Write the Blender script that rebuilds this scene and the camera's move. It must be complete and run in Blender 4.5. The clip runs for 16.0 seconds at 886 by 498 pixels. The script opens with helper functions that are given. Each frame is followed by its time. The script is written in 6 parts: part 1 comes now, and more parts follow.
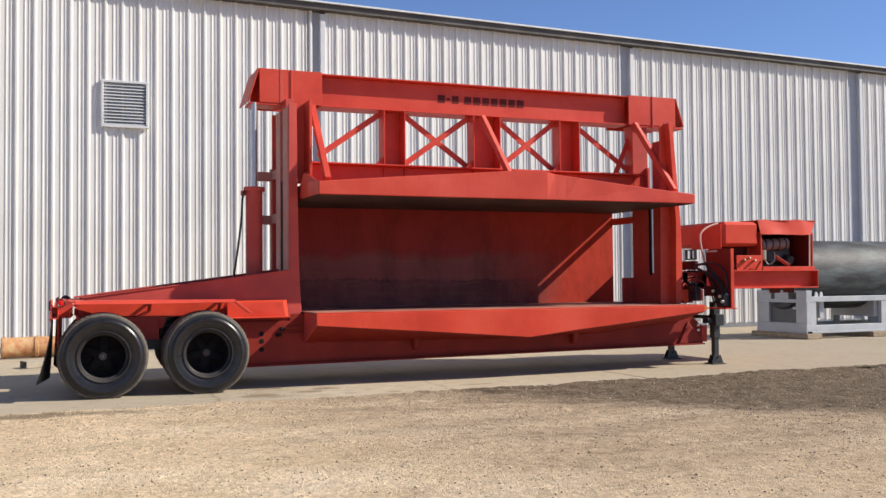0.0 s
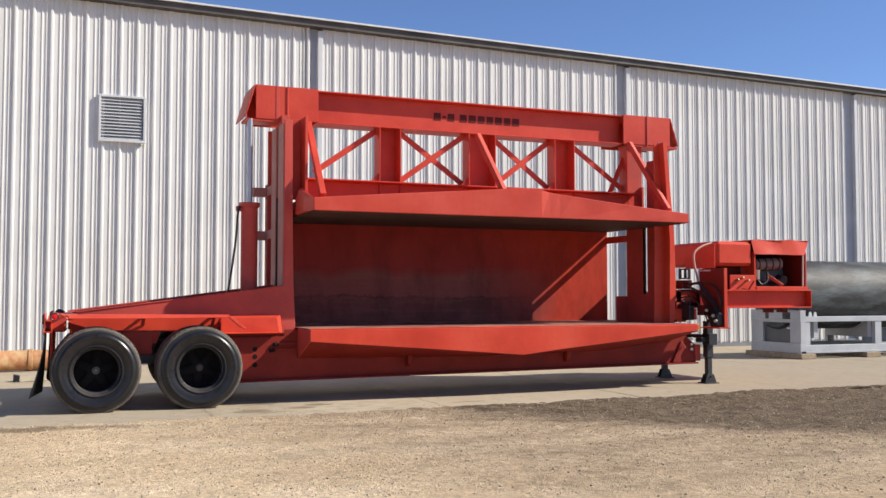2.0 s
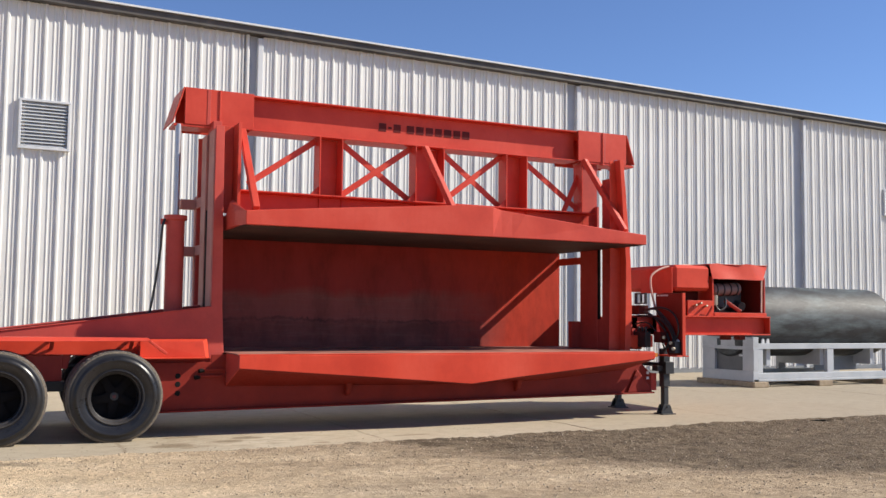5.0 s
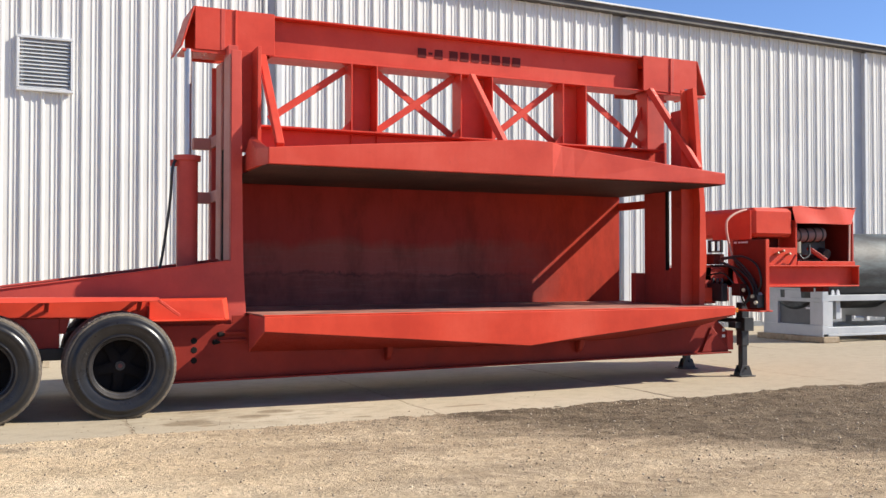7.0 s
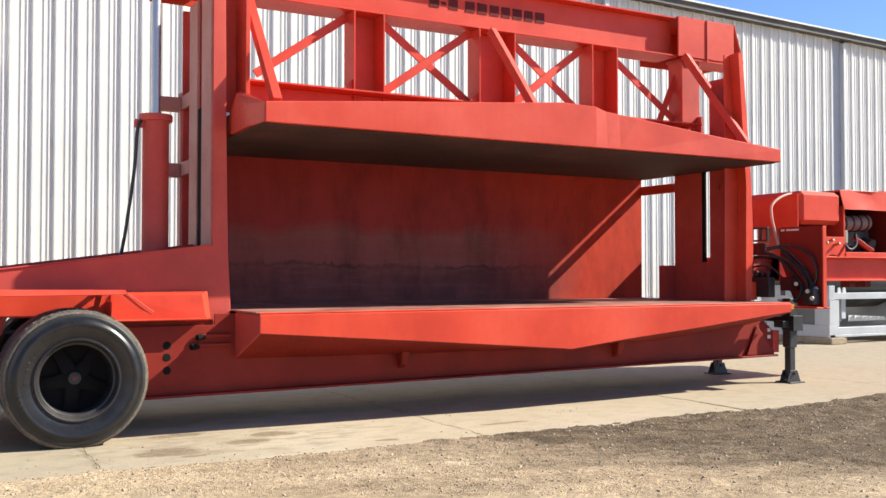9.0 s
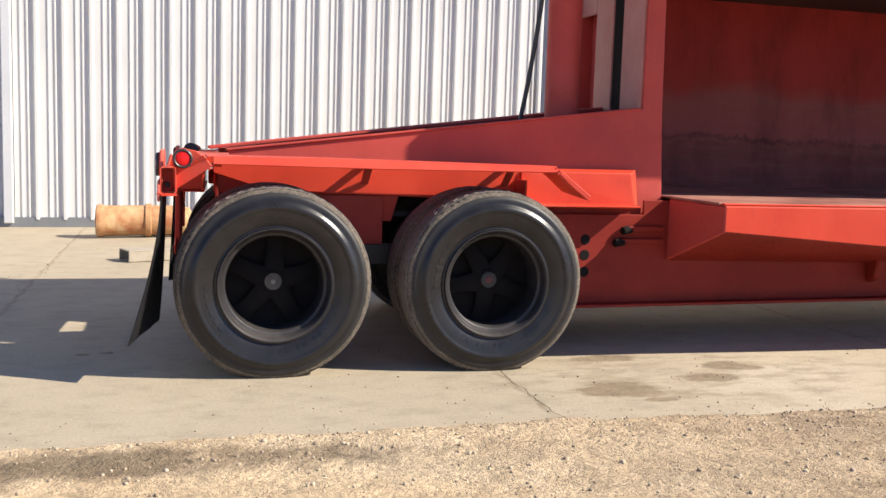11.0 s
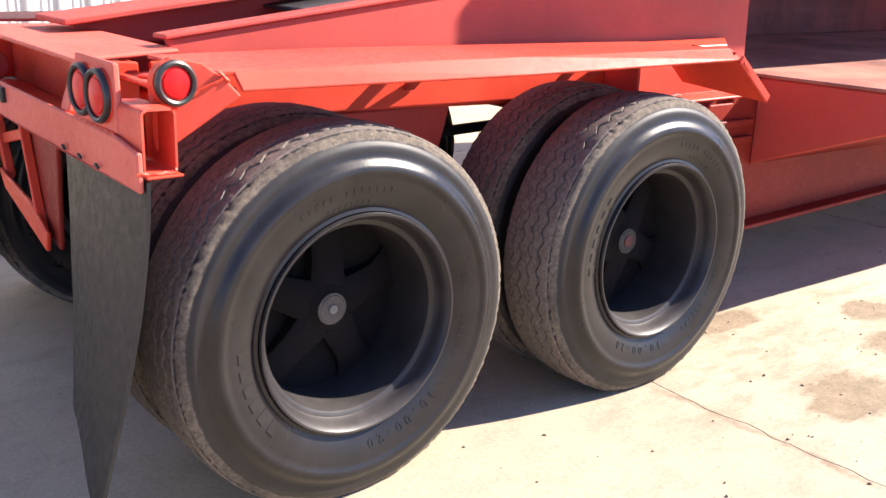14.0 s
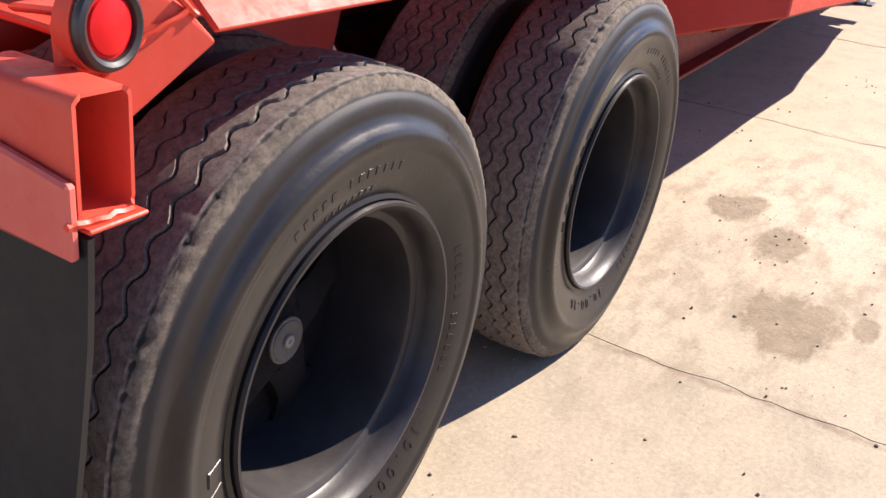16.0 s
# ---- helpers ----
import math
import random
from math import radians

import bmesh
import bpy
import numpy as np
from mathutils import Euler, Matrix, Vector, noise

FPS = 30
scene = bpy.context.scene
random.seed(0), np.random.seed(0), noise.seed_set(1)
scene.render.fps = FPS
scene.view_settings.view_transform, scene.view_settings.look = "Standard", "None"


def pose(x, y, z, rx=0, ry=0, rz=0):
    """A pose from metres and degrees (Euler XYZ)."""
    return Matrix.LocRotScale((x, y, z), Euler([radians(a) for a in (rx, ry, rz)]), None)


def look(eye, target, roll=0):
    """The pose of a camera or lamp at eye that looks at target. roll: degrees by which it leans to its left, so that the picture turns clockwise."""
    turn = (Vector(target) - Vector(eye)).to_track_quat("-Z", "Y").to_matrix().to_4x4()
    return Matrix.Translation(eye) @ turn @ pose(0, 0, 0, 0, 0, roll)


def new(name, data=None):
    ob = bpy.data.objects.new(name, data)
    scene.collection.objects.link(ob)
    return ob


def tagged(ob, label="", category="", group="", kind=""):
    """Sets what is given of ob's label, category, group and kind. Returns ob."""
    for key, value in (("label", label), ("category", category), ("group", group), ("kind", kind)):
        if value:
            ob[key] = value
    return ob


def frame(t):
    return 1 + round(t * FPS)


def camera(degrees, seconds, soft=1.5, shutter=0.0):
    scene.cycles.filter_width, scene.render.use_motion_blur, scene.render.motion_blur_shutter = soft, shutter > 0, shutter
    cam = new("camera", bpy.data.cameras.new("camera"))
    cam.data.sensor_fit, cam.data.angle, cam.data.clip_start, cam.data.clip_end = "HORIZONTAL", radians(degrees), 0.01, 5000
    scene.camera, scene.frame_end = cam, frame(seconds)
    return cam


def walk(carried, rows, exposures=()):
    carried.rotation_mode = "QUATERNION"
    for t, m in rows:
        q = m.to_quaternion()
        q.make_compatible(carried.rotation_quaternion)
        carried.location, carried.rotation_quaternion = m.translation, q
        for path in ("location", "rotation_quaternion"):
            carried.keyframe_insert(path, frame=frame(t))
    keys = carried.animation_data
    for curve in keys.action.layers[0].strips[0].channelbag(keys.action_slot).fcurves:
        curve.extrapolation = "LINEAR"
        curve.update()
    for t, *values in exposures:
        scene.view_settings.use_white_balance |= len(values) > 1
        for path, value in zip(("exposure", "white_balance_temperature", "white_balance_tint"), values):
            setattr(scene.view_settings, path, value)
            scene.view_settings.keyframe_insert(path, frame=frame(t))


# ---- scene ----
cam = camera(49.4, 16.0, soft=1.5)
PATH = [
    (0, (-0.559, -12.435, 1.416), (0.19, -10.582, 1.477), -0.5),
    (0.5, (-0.558, -12.461, 1.393), (0.196, -10.609, 1.445), -1.1),
    (1, (-0.524, -12.477, 1.381), (0.236, -10.628, 1.434), -1.0),
    (1.5, (-0.531, -12.471, 1.38), (0.234, -10.624, 1.442), -1.4),
    (2, (-0.54, -12.485, 1.425), (0.215, -10.635, 1.52), 0.0),
    (2.5, (-0.566, -12.456, 1.412), (0.192, -10.608, 1.525), 0.2),
    (3, (-0.532, -12.448, 1.396), (0.235, -10.604, 1.513), -0.9),
    (3.5, (-0.425, -12.387, 1.417), (0.348, -10.546, 1.523), 1.0),
    (4, (-0.421, -12.208, 1.372), (0.352, -10.367, 1.482), 1.0),
    (4.5, (-0.332, -11.941, 1.422), (0.512, -10.133, 1.569), 1.6),
    (6.8, (0.238, -10.081, 1.493), (1.071, -8.265, 1.588), -1.6),
    (7, (0.219, -9.907, 1.446), (1.043, -8.085, 1.489), -0.0),
    (7.5, (0.187, -9.227, 1.338), (1.109, -7.453, 1.354), 0.0),
    (8, (0.281, -8.862, 1.42), (1.415, -7.216, 1.48), -0.9),
    (8.5, (0.274, -8.4, 1.301), (1.347, -6.715, 1.39), -0.3),
    (9, (0.154, -7.742, 1.299), (1.117, -5.99, 1.35), 0.0),
    (9.5, (0.121, -7.003, 1.275), (0.878, -5.153, 1.23), -0.5),
    (10, (0.056, -6.356, 1.324), (0.52, -4.413, 1.236), -0.5),
    (10.2, (-0.038, -6.138, 1.286), (0.405, -4.19, 1.193), -0.4),
    (12.3, (-1.235, -3.738, 1.404), (-0.393, -1.979, 0.963), 5.0),
    (12.5, (-1.316, -3.523, 1.453), (-0.429, -1.779, 1.039), 4.0),
    (13, (-1.38, -3.04, 1.424), (-0.389, -1.363, 0.969), 3.0),
    (13.5, (-1.39, -2.548, 1.413), (-0.388, -0.9, 0.883), 3.8),
    (14, (-1.357, -2.11, 1.44), (-0.141, -0.631, 0.865), 1.9),
    (14.5, (-1.201, -1.712, 1.393), (0.108, -0.338, 0.762), 0.7),
    (15, (-1.167, -1.301, 1.378), (0.228, -0.065, 0.652), 1.9),
    (15.5, (-1.232, -1.026, 1.405), (0.306, -0.036, 0.594), 5.3),
    (16, (-1.199, -0.933, 1.421), (0.397, -0.072, 0.578), 6.3),
]
EXPOSURES = [(0, 0.46, 6550, 10), (4.7, 0.49, 6500, 9), (7, 0.73, 6550, 8), (8, 0.92, 6650, 7), (9, 0.99, 6650, 6), (9.5, 1.01, 6650, 6), (10, 0.83, 6650, 9), (12.5, 0.98, 6650, 11), (13.0, 1.29, 6600, 14), (13.5, 1.51, 6600, 15), (14.5, 1.73, 6680, 17), (15, 1.69, 6740, 19), (15.5, 1.57, 6740, 20), (16, 1.15, 6660, 18)]
walk(cam, [(t, look(e, g, r)) for t, e, g, r in PATH], EXPOSURES)

# ---- light ----
SUN_DIR = Vector((1.0, -0.42, 0.80)).normalized()
world = bpy.data.worlds.new("world")
scene.world = world
world.use_nodes = True
wn = world.node_tree
sky = wn.nodes.new("ShaderNodeTexSky")
sky.sky_type = "NISHITA"
sky.sun_disc = False
sky.sun_elevation = math.asin(SUN_DIR.z)
sky.sun_rotation = math.atan2(SUN_DIR.x, SUN_DIR.y)
sky.altitude, sky.air_density, sky.dust_density, sky.ozone_density = 1800, 1.0, 0.1, 7.0
tint = wn.nodes.new("ShaderNodeMix")
tint.data_type, tint.blend_type = "RGBA", "MULTIPLY"
tint.inputs[0].default_value = 1.0
tint.inputs[7].default_value = (1.12, 1.01, 1.05, 1)
wn.links.new(sky.outputs[0], tint.inputs[6])
wn.links.new(tint.outputs[2], wn.nodes["Background"].inputs[0])
wn.nodes["Background"].inputs[1].default_value = 0.10
sun = new("sun", bpy.data.lights.new("sun", "SUN"))
sun.data.energy, sun.data.angle, sun.data.color = 4.8, radians(0.53), (1.0, 0.93, 0.81)
sun.matrix_world = look(SUN_DIR * 50, (0, 0, 0))


# ---- materials ----
def nodes_of(name):
    m = bpy.data.materials.new(name)
    m.use_nodes = True
    nt = m.node_tree
    return m, nt, nt.nodes["Principled BSDF"]


def noise_tex(nt, scale, detail=4, rough=0.6, stretch=None, coord="Object"):
    tc = nt.nodes.new("ShaderNodeTexCoord")
    n = nt.nodes.new("ShaderNodeTexNoise")
    n.inputs["Scale"].default_value, n.inputs["Detail"].default_value, n.inputs["Roughness"].default_value = scale, detail, rough
    if stretch:
        mp = nt.nodes.new("ShaderNodeMapping")
        mp.inputs["Scale"].default_value = stretch
        nt.links.new(tc.outputs[coord], mp.inputs[0])
        nt.links.new(mp.outputs[0], n.inputs[0])
    else:
        nt.links.new(tc.outputs[coord], n.inputs[0])
    return n.outputs["Fac"]


def ramp(nt, fac, stops):
    r = nt.nodes.new("ShaderNodeValToRGB")
    while len(r.color_ramp.elements) < len(stops):
        r.color_ramp.elements.new(0.5)
    for e, (p, c) in zip(r.color_ramp.elements, stops):
        e.position = p
        e.color = (*c, 1) if len(c) == 3 else c
    nt.links.new(fac, r.inputs[0])
    return r.outputs[0]


def mixc(nt, fac, a, b, blend="MIX"):
    m = nt.nodes.new("ShaderNodeMix")
    m.data_type, m.blend_type = "RGBA", blend
    for sock, v in ((m.inputs[0], fac), (m.inputs[6], a), (m.inputs[7], b)):
        if isinstance(v, (int, float)):
            sock.default_value = v
        elif isinstance(v, tuple):
            sock.default_value = (*v, 1)
        else:
            nt.links.new(v, sock)
    return m.outputs[2]


def math_node(nt, op, a, b=0.0, clamp=False):
    m = nt.nodes.new("ShaderNodeMath")
    m.operation, m.use_clamp = op, clamp
    for sock, v in zip(m.inputs, (a, b)):
        if isinstance(v, (int, float)):
            sock.default_value = v
        else:
            nt.links.new(v, sock)
    return m.outputs[0]


def bump(nt, bsdf, height, strength=0.3, dist=0.01):
    b = nt.nodes.new("ShaderNodeBump")
    b.inputs["Strength"].default_value, b.inputs["Distance"].default_value = strength, dist
    nt.links.new(height, b.inputs["Height"])
    nt.links.new(b.outputs[0], bsdf.inputs["Normal"])


def paint(name, base, dark, light, rough=0.42, big=1.3, fine=45, metal=0.0, dirt=0.35, streak=True, chips=0.0):
    """Brushed-on paint with fading at one scale, dust and scuffs at another."""
    m, nt, b = nodes_of(name)
    big_n = noise_tex(nt, big, 5, 0.65)
    col = ramp(nt, big_n, [(0.32, dark), (0.5, base), (0.72, light)])
    fine_n = noise_tex(nt, fine, 3, 0.7)
    scuff = ramp(nt, fine_n, [(0.60, (0, 0, 0)), (0.78, (1, 1, 1))])
    col = mixc(nt, math_node(nt, "MULTIPLY", scuff, dirt), col, tuple(0.55 * c + 0.02 for c in base))
    if streak:
        st = noise_tex(nt, 6, 4, 0.6, (3, 3, 0.25))
        col = mixc(nt, math_node(nt, "MULTIPLY", ramp(nt, st, [(0.5, (0, 0, 0)), (0.8, (1, 1, 1))]), dirt * 0.8), col, dark)
    if chips:
        ch = ramp(nt, noise_tex(nt, 17, 6, 0.75), [(0.735, (0, 0, 0)), (0.75, (1, 1, 1))])
        col = mixc(nt, math_node(nt, "MULTIPLY", ch, chips), col, (0.60, 0.40, 0.33))
        wear = ramp(nt, noise_tex(nt, 3.0, 7, 0.75, (1, 1, 0.5)), [(0.60, (0, 0, 0)), (0.78, (1, 1, 1))])
        col = mixc(nt, math_node(nt, "MULTIPLY", wear, 0.35), col, (0.30, 0.035, 0.025))
        b.inputs["Specular IOR Level"].default_value = 0.24
    nt.links.new(col, b.inputs["Base Color"])
    nt.links.new(ramp(nt, fine_n, [(0.3, (rough - 0.08,) * 3), (0.8, (rough + 0.2,) * 3)]), b.inputs["Roughness"])
    b.inputs["Metallic"].default_value = metal
    bump(nt, b, noise_tex(nt, 22, 4, 0.6), 0.12, 0.006)
    return m


RED = paint("red_orange_paint", (0.605, 0.057, 0.027), (0.51, 0.042, 0.020), (0.665, 0.082, 0.045), chips=0.8)
# Copy of RED a little darker, the upper press's lower brightness put into colour.
RED_TOP = paint("dimmer_upper_red_paint", (0.54, 0.058, 0.034), (0.455, 0.043, 0.026), (0.60, 0.083, 0.053), chips=0.8)
# Dull maroon red, partly the shade of inner and rear faces put into colour.
RED_DULL = paint("dull_shade_red_paint", (0.48, 0.064, 0.047), (0.385, 0.050, 0.039), (0.56, 0.088, 0.065), 0.58)
RED_DULL.node_tree.nodes["Principled BSDF"].inputs["Specular IOR Level"].default_value = 0.3
# Red with dirt flecks and the shade below the deck put into its colour.
RED_LOW = paint("shaded_grimed_red_paint", (0.215, 0.019, 0.012), (0.165, 0.015, 0.010), (0.265, 0.027, 0.017), 0.55, dirt=0.22)
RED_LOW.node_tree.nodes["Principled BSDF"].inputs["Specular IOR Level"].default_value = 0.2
RED_SUN = paint("sun_faded_red_paint", (0.59, 0.066, 0.038), (0.51, 0.048, 0.029), (0.65, 0.105, 0.070), 0.45, chips=0.6)
# Near-black red for small blocks and for recess shade put into colour.
BRACKET_DARK = paint("shade_dark_red_steel", (0.085, 0.015, 0.012), (0.045, 0.011, 0.010), (0.14, 0.022, 0.018), 0.6)
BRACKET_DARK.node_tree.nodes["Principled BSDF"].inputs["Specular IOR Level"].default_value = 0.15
RED_CHALK = paint("chalky_pink_red_paint", (0.62, 0.112, 0.080), (0.53, 0.080, 0.056), (0.68, 0.165, 0.125), 0.6, chips=0.6)
TAIL_PINK = paint("weathered_pink_paint", (0.60, 0.122, 0.088), (0.52, 0.088, 0.064), (0.66, 0.175, 0.135), 0.6, chips=0.6)
RED_FADED = paint("faded_red_paint", (0.43, 0.185, 0.152), (0.36, 0.125, 0.100), (0.50, 0.25, 0.21), 0.65)
BLACK = paint("black_paint", (0.022, 0.022, 0.024), (0.012, 0.012, 0.013), (0.05, 0.048, 0.045), 0.45)
TANK = paint("black_tank_coating", (0.018, 0.018, 0.0195), (0.012, 0.012, 0.013), (0.04, 0.04, 0.043), 0.60, big=0.9)
TANK_NT = TANK.node_tree
scuffs = ramp(TANK_NT, noise_tex(TANK_NT, 1.6, 6, 0.66, (0.5, 1.4, 2.2)), [(0.46, (0, 0, 0)), (0.76, (1, 1, 1))])
old = TANK_NT.nodes["Principled BSDF"].inputs["Base Color"].links[0].from_socket
TANK_NT.links.new(mixc(TANK_NT, math_node(TANK_NT, "MULTIPLY", scuffs, 0.5), old, (0.20, 0.26, 0.265)), TANK_NT.nodes["Principled BSDF"].inputs["Base Color"])
GREY = paint("light_grey_paint", (0.44, 0.46, 0.48), (0.36, 0.38, 0.40), (0.52, 0.53, 0.54), 0.5, dirt=0.2)
PANEL_GREY = paint("mid_grey_paint", (0.20, 0.21, 0.22), (0.16, 0.17, 0.18), (0.25, 0.25, 0.26), 0.5, dirt=0.2)
STAND_SHADE = paint("dark_grey_panel_paint", (0.105, 0.110, 0.115), (0.085, 0.09, 0.095), (0.13, 0.135, 0.14), 0.5, dirt=0.2)
TRIM = paint("grey_trim_paint", (0.40, 0.42, 0.46), (0.36, 0.38, 0.42), (0.45, 0.47, 0.50), 0.5, dirt=0.1)
TRIM_LIGHT = paint("pale_trim_paint", (0.62, 0.63, 0.64), (0.57, 0.58, 0.59), (0.67, 0.67, 0.68), 0.5, dirt=0.1)
EAVE = paint("dark_eave_paint", (0.075, 0.065, 0.058), (0.05, 0.045, 0.042), (0.11, 0.10, 0.09), 0.6)
VENT_MAT = paint("grey_louver_paint", (0.44, 0.45, 0.46), (0.38, 0.39, 0.40), (0.50, 0.51, 0.51), 0.5)
RUST = paint("rusty_orange_steel", (0.44, 0.24, 0.11), (0.30, 0.10, 0.04), (0.52, 0.40, 0.22), 0.75, big=4, dirt=0.8)
WOOD = paint("weathered_timber", (0.34, 0.26, 0.17), (0.22, 0.16, 0.10), (0.44, 0.35, 0.25), 0.8, big=8, dirt=0.5)
PRIMER = paint("greyed_primer", (0.26, 0.15, 0.13), (0.20, 0.11, 0.10), (0.33, 0.20, 0.17), 0.6)
MATT_BLACK = paint("matt_black_surface", (0.0125, 0.0108, 0.0110), (0.009, 0.0078, 0.0080), (0.019, 0.0165, 0.0160), 0.9)
MATT_BLACK.node_tree.nodes["Principled BSDF"].inputs["Specular IOR Level"].default_value = 0.12
LETTER = paint("dark_letter_paint", (0.105, 0.019, 0.018), (0.07, 0.015, 0.015), (0.16, 0.026, 0.024), 0.5)
LETTER.node_tree.nodes["Principled BSDF"].inputs["Specular IOR Level"].default_value = 0.1
BRASS = paint("dull_fittings", (0.42, 0.36, 0.26), (0.3, 0.26, 0.2), (0.55, 0.5, 0.4), 0.35, metal=0.8)


def wall_sheet_material():
    m, nt, b = nodes_of("white_corrugated_sheet")
    n = noise_tex(nt, 0.7, 5, 0.6)
    col = ramp(nt, n, [(0.3, (0.62, 0.61, 0.585)), (0.7, (0.71, 0.70, 0.675))])
    st = noise_tex(nt, 4, 4, 0.6, (4, 4, 0.12))
    col = mixc(nt, math_node(nt, "MULTIPLY", ramp(nt, st, [(0.52, (0, 0, 0)), (0.75, (1, 1, 1))]), 0.22), col, (0.46, 0.47, 0.47))
    nt.links.new(col, b.inputs["Base Color"])
    b.inputs["Roughness"].default_value = 0.5
    bump(nt, b, noise_tex(nt, 3, 3, 0.5, (1, 1, 0.3)), 0.08, 0.02)
    return m


SHEET = wall_sheet_material()


def chamber_material():
    """Red plate, scoured grey and blackened in its lower part by crushed cars."""
    m, nt, b = nodes_of("scoured_red_plate")
    base = ramp(nt, noise_tex(nt, 1.1, 5, 0.65), [(0.3, (0.42, 0.038, 0.020)), (0.7, (0.51, 0.052, 0.026))])
    mott = ramp(nt, noise_tex(nt, 2.6, 7, 0.72, (1, 1, 0.35)), [(0.45, (0,) * 3), (0.70, (1,) * 3)])
    base = mixc(nt, math_node(nt, "MULTIPLY", mott, 0.5), base, (0.22, 0.030, 0.022))
    tc = nt.nodes.new("ShaderNodeTexCoord")
    sp = nt.nodes.new("ShaderNodeSeparateXYZ")
    nt.links.new(tc.outputs["Object"], sp.inputs[0])
    wob = math_node(nt, "MULTIPLY", math_node(nt, "SUBTRACT", noise_tex(nt, 0.7, 8, 0.70, (1, 1, 0.5)), 0.5), 0.62)
    h = math_node(nt, "ADD", sp.outputs[2], wob)
    wob2 = math_node(nt, "MULTIPLY", math_node(nt, "SUBTRACT", noise_tex(nt, 1.5, 8, 0.74, (1, 1, 0.8)), 0.5), 0.50)
    h2 = math_node(nt, "ADD", sp.outputs[2], wob2)
    fade = math_node(nt, "MULTIPLY", math_node(nt, "SUBTRACT", math_node(nt, "ADD", 7.6, math_node(nt, "MULTIPLY", wob2, 3.0)), sp.outputs[0]), 0.6, True)
    grey = math_node(nt, "MULTIPLY", math_node(nt, "MULTIPLY", math_node(nt, "SUBTRACT", 1.82, h), 7.0, True), fade)
    haze = math_node(nt, "MULTIPLY", math_node(nt, "MULTIPLY", math_node(nt, "SUBTRACT", 2.5, h), 1.1, True), fade)
    dark = math_node(nt, "MULTIPLY", math_node(nt, "MULTIPLY", math_node(nt, "SUBTRACT", 1.40, h2), 12.0, True), fade)
    line_d = math_node(nt, "SUBTRACT", 1.0, math_node(nt, "MULTIPLY", math_node(nt, "ABSOLUTE", math_node(nt, "SUBTRACT", h2, 1.38)), 32.0), True)
    patch = ramp(nt, noise_tex(nt, 2.2, 6, 0.7), [(0.35, (0.3, 0.3, 0.3)), (0.6, (1, 1, 1))])
    # The shade short of the sunlit end is put into a darker maroon.
    col = mixc(nt, math_node(nt, "MULTIPLY", fade, 0.90), base, (0.275, 0.0265, 0.0235))
    col = mixc(nt, math_node(nt, "MULTIPLY", haze, 0.22), col, (0.24, 0.06, 0.05))
    col = mixc(nt, math_node(nt, "MULTIPLY", grey, 0.75), col, (0.245, 0.078, 0.066))
    col = mixc(nt, math_node(nt, "MULTIPLY", dark, math_node(nt, "MULTIPLY", patch, 0.80)), col, (0.125, 0.042, 0.036))
    col = mixc(nt, math_node(nt, "MULTIPLY", math_node(nt, "MULTIPLY", line_d, fade), math_node(nt, "MULTIPLY", patch, 0.7)), col, (0.03, 0.02, 0.02))
    scrape = ramp(nt, noise_tex(nt, 3.0, 7, 0.75, (0.35, 1, 5)), [(0.50, (0,) * 3), (0.68, (1,) * 3)])
    col = mixc(nt, math_node(nt, "MULTIPLY", math_node(nt, "MULTIPLY", scrape, grey), 0.45), col, (0.25, 0.105, 0.09))
    rub = ramp(nt, noise_tex(nt, 3.2, 7, 0.72, (1, 1, 0.35)), [(0.34, (0.70,) * 3), (0.50, (1.0,) * 3), (0.68, (1.18,) * 3)])
    col = mixc(nt, 0.85, col, rub, "MULTIPLY")
    nt.links.new(col, b.inputs["Base Color"])
    b.inputs["Roughness"].default_value = 0.7
    b.inputs["Specular IOR Level"].default_value = 0.15
    bump(nt, b, noise_tex(nt, 9, 5, 0.65), 0.3, 0.01)
    return m


CHAMBER = chamber_material()


def deck_top_material():
    m, nt, b = nodes_of("dirty_deck_plate")
    n = noise_tex(nt, 1.6, 6, 0.7)
    col = ramp(nt, n, [(0.35, (0.14, 0.050, 0.038)), (0.52, (0.34, 0.13, 0.095)), (0.72, (0.44, 0.24, 0.17))])
    nt.links.new(col, b.inputs["Base Color"])
    b.inputs["Roughness"].default_value = 0.7
    bump(nt, b, noise_tex(nt, 14, 5, 0.65), 0.4, 0.01)
    return m


DECK_TOP = deck_top_material()
UNDERSIDE = paint("dark_underside_steel", (0.048, 0.024, 0.020), (0.028, 0.016, 0.014), (0.092, 0.046, 0.036), 0.75, dirt=0.6)


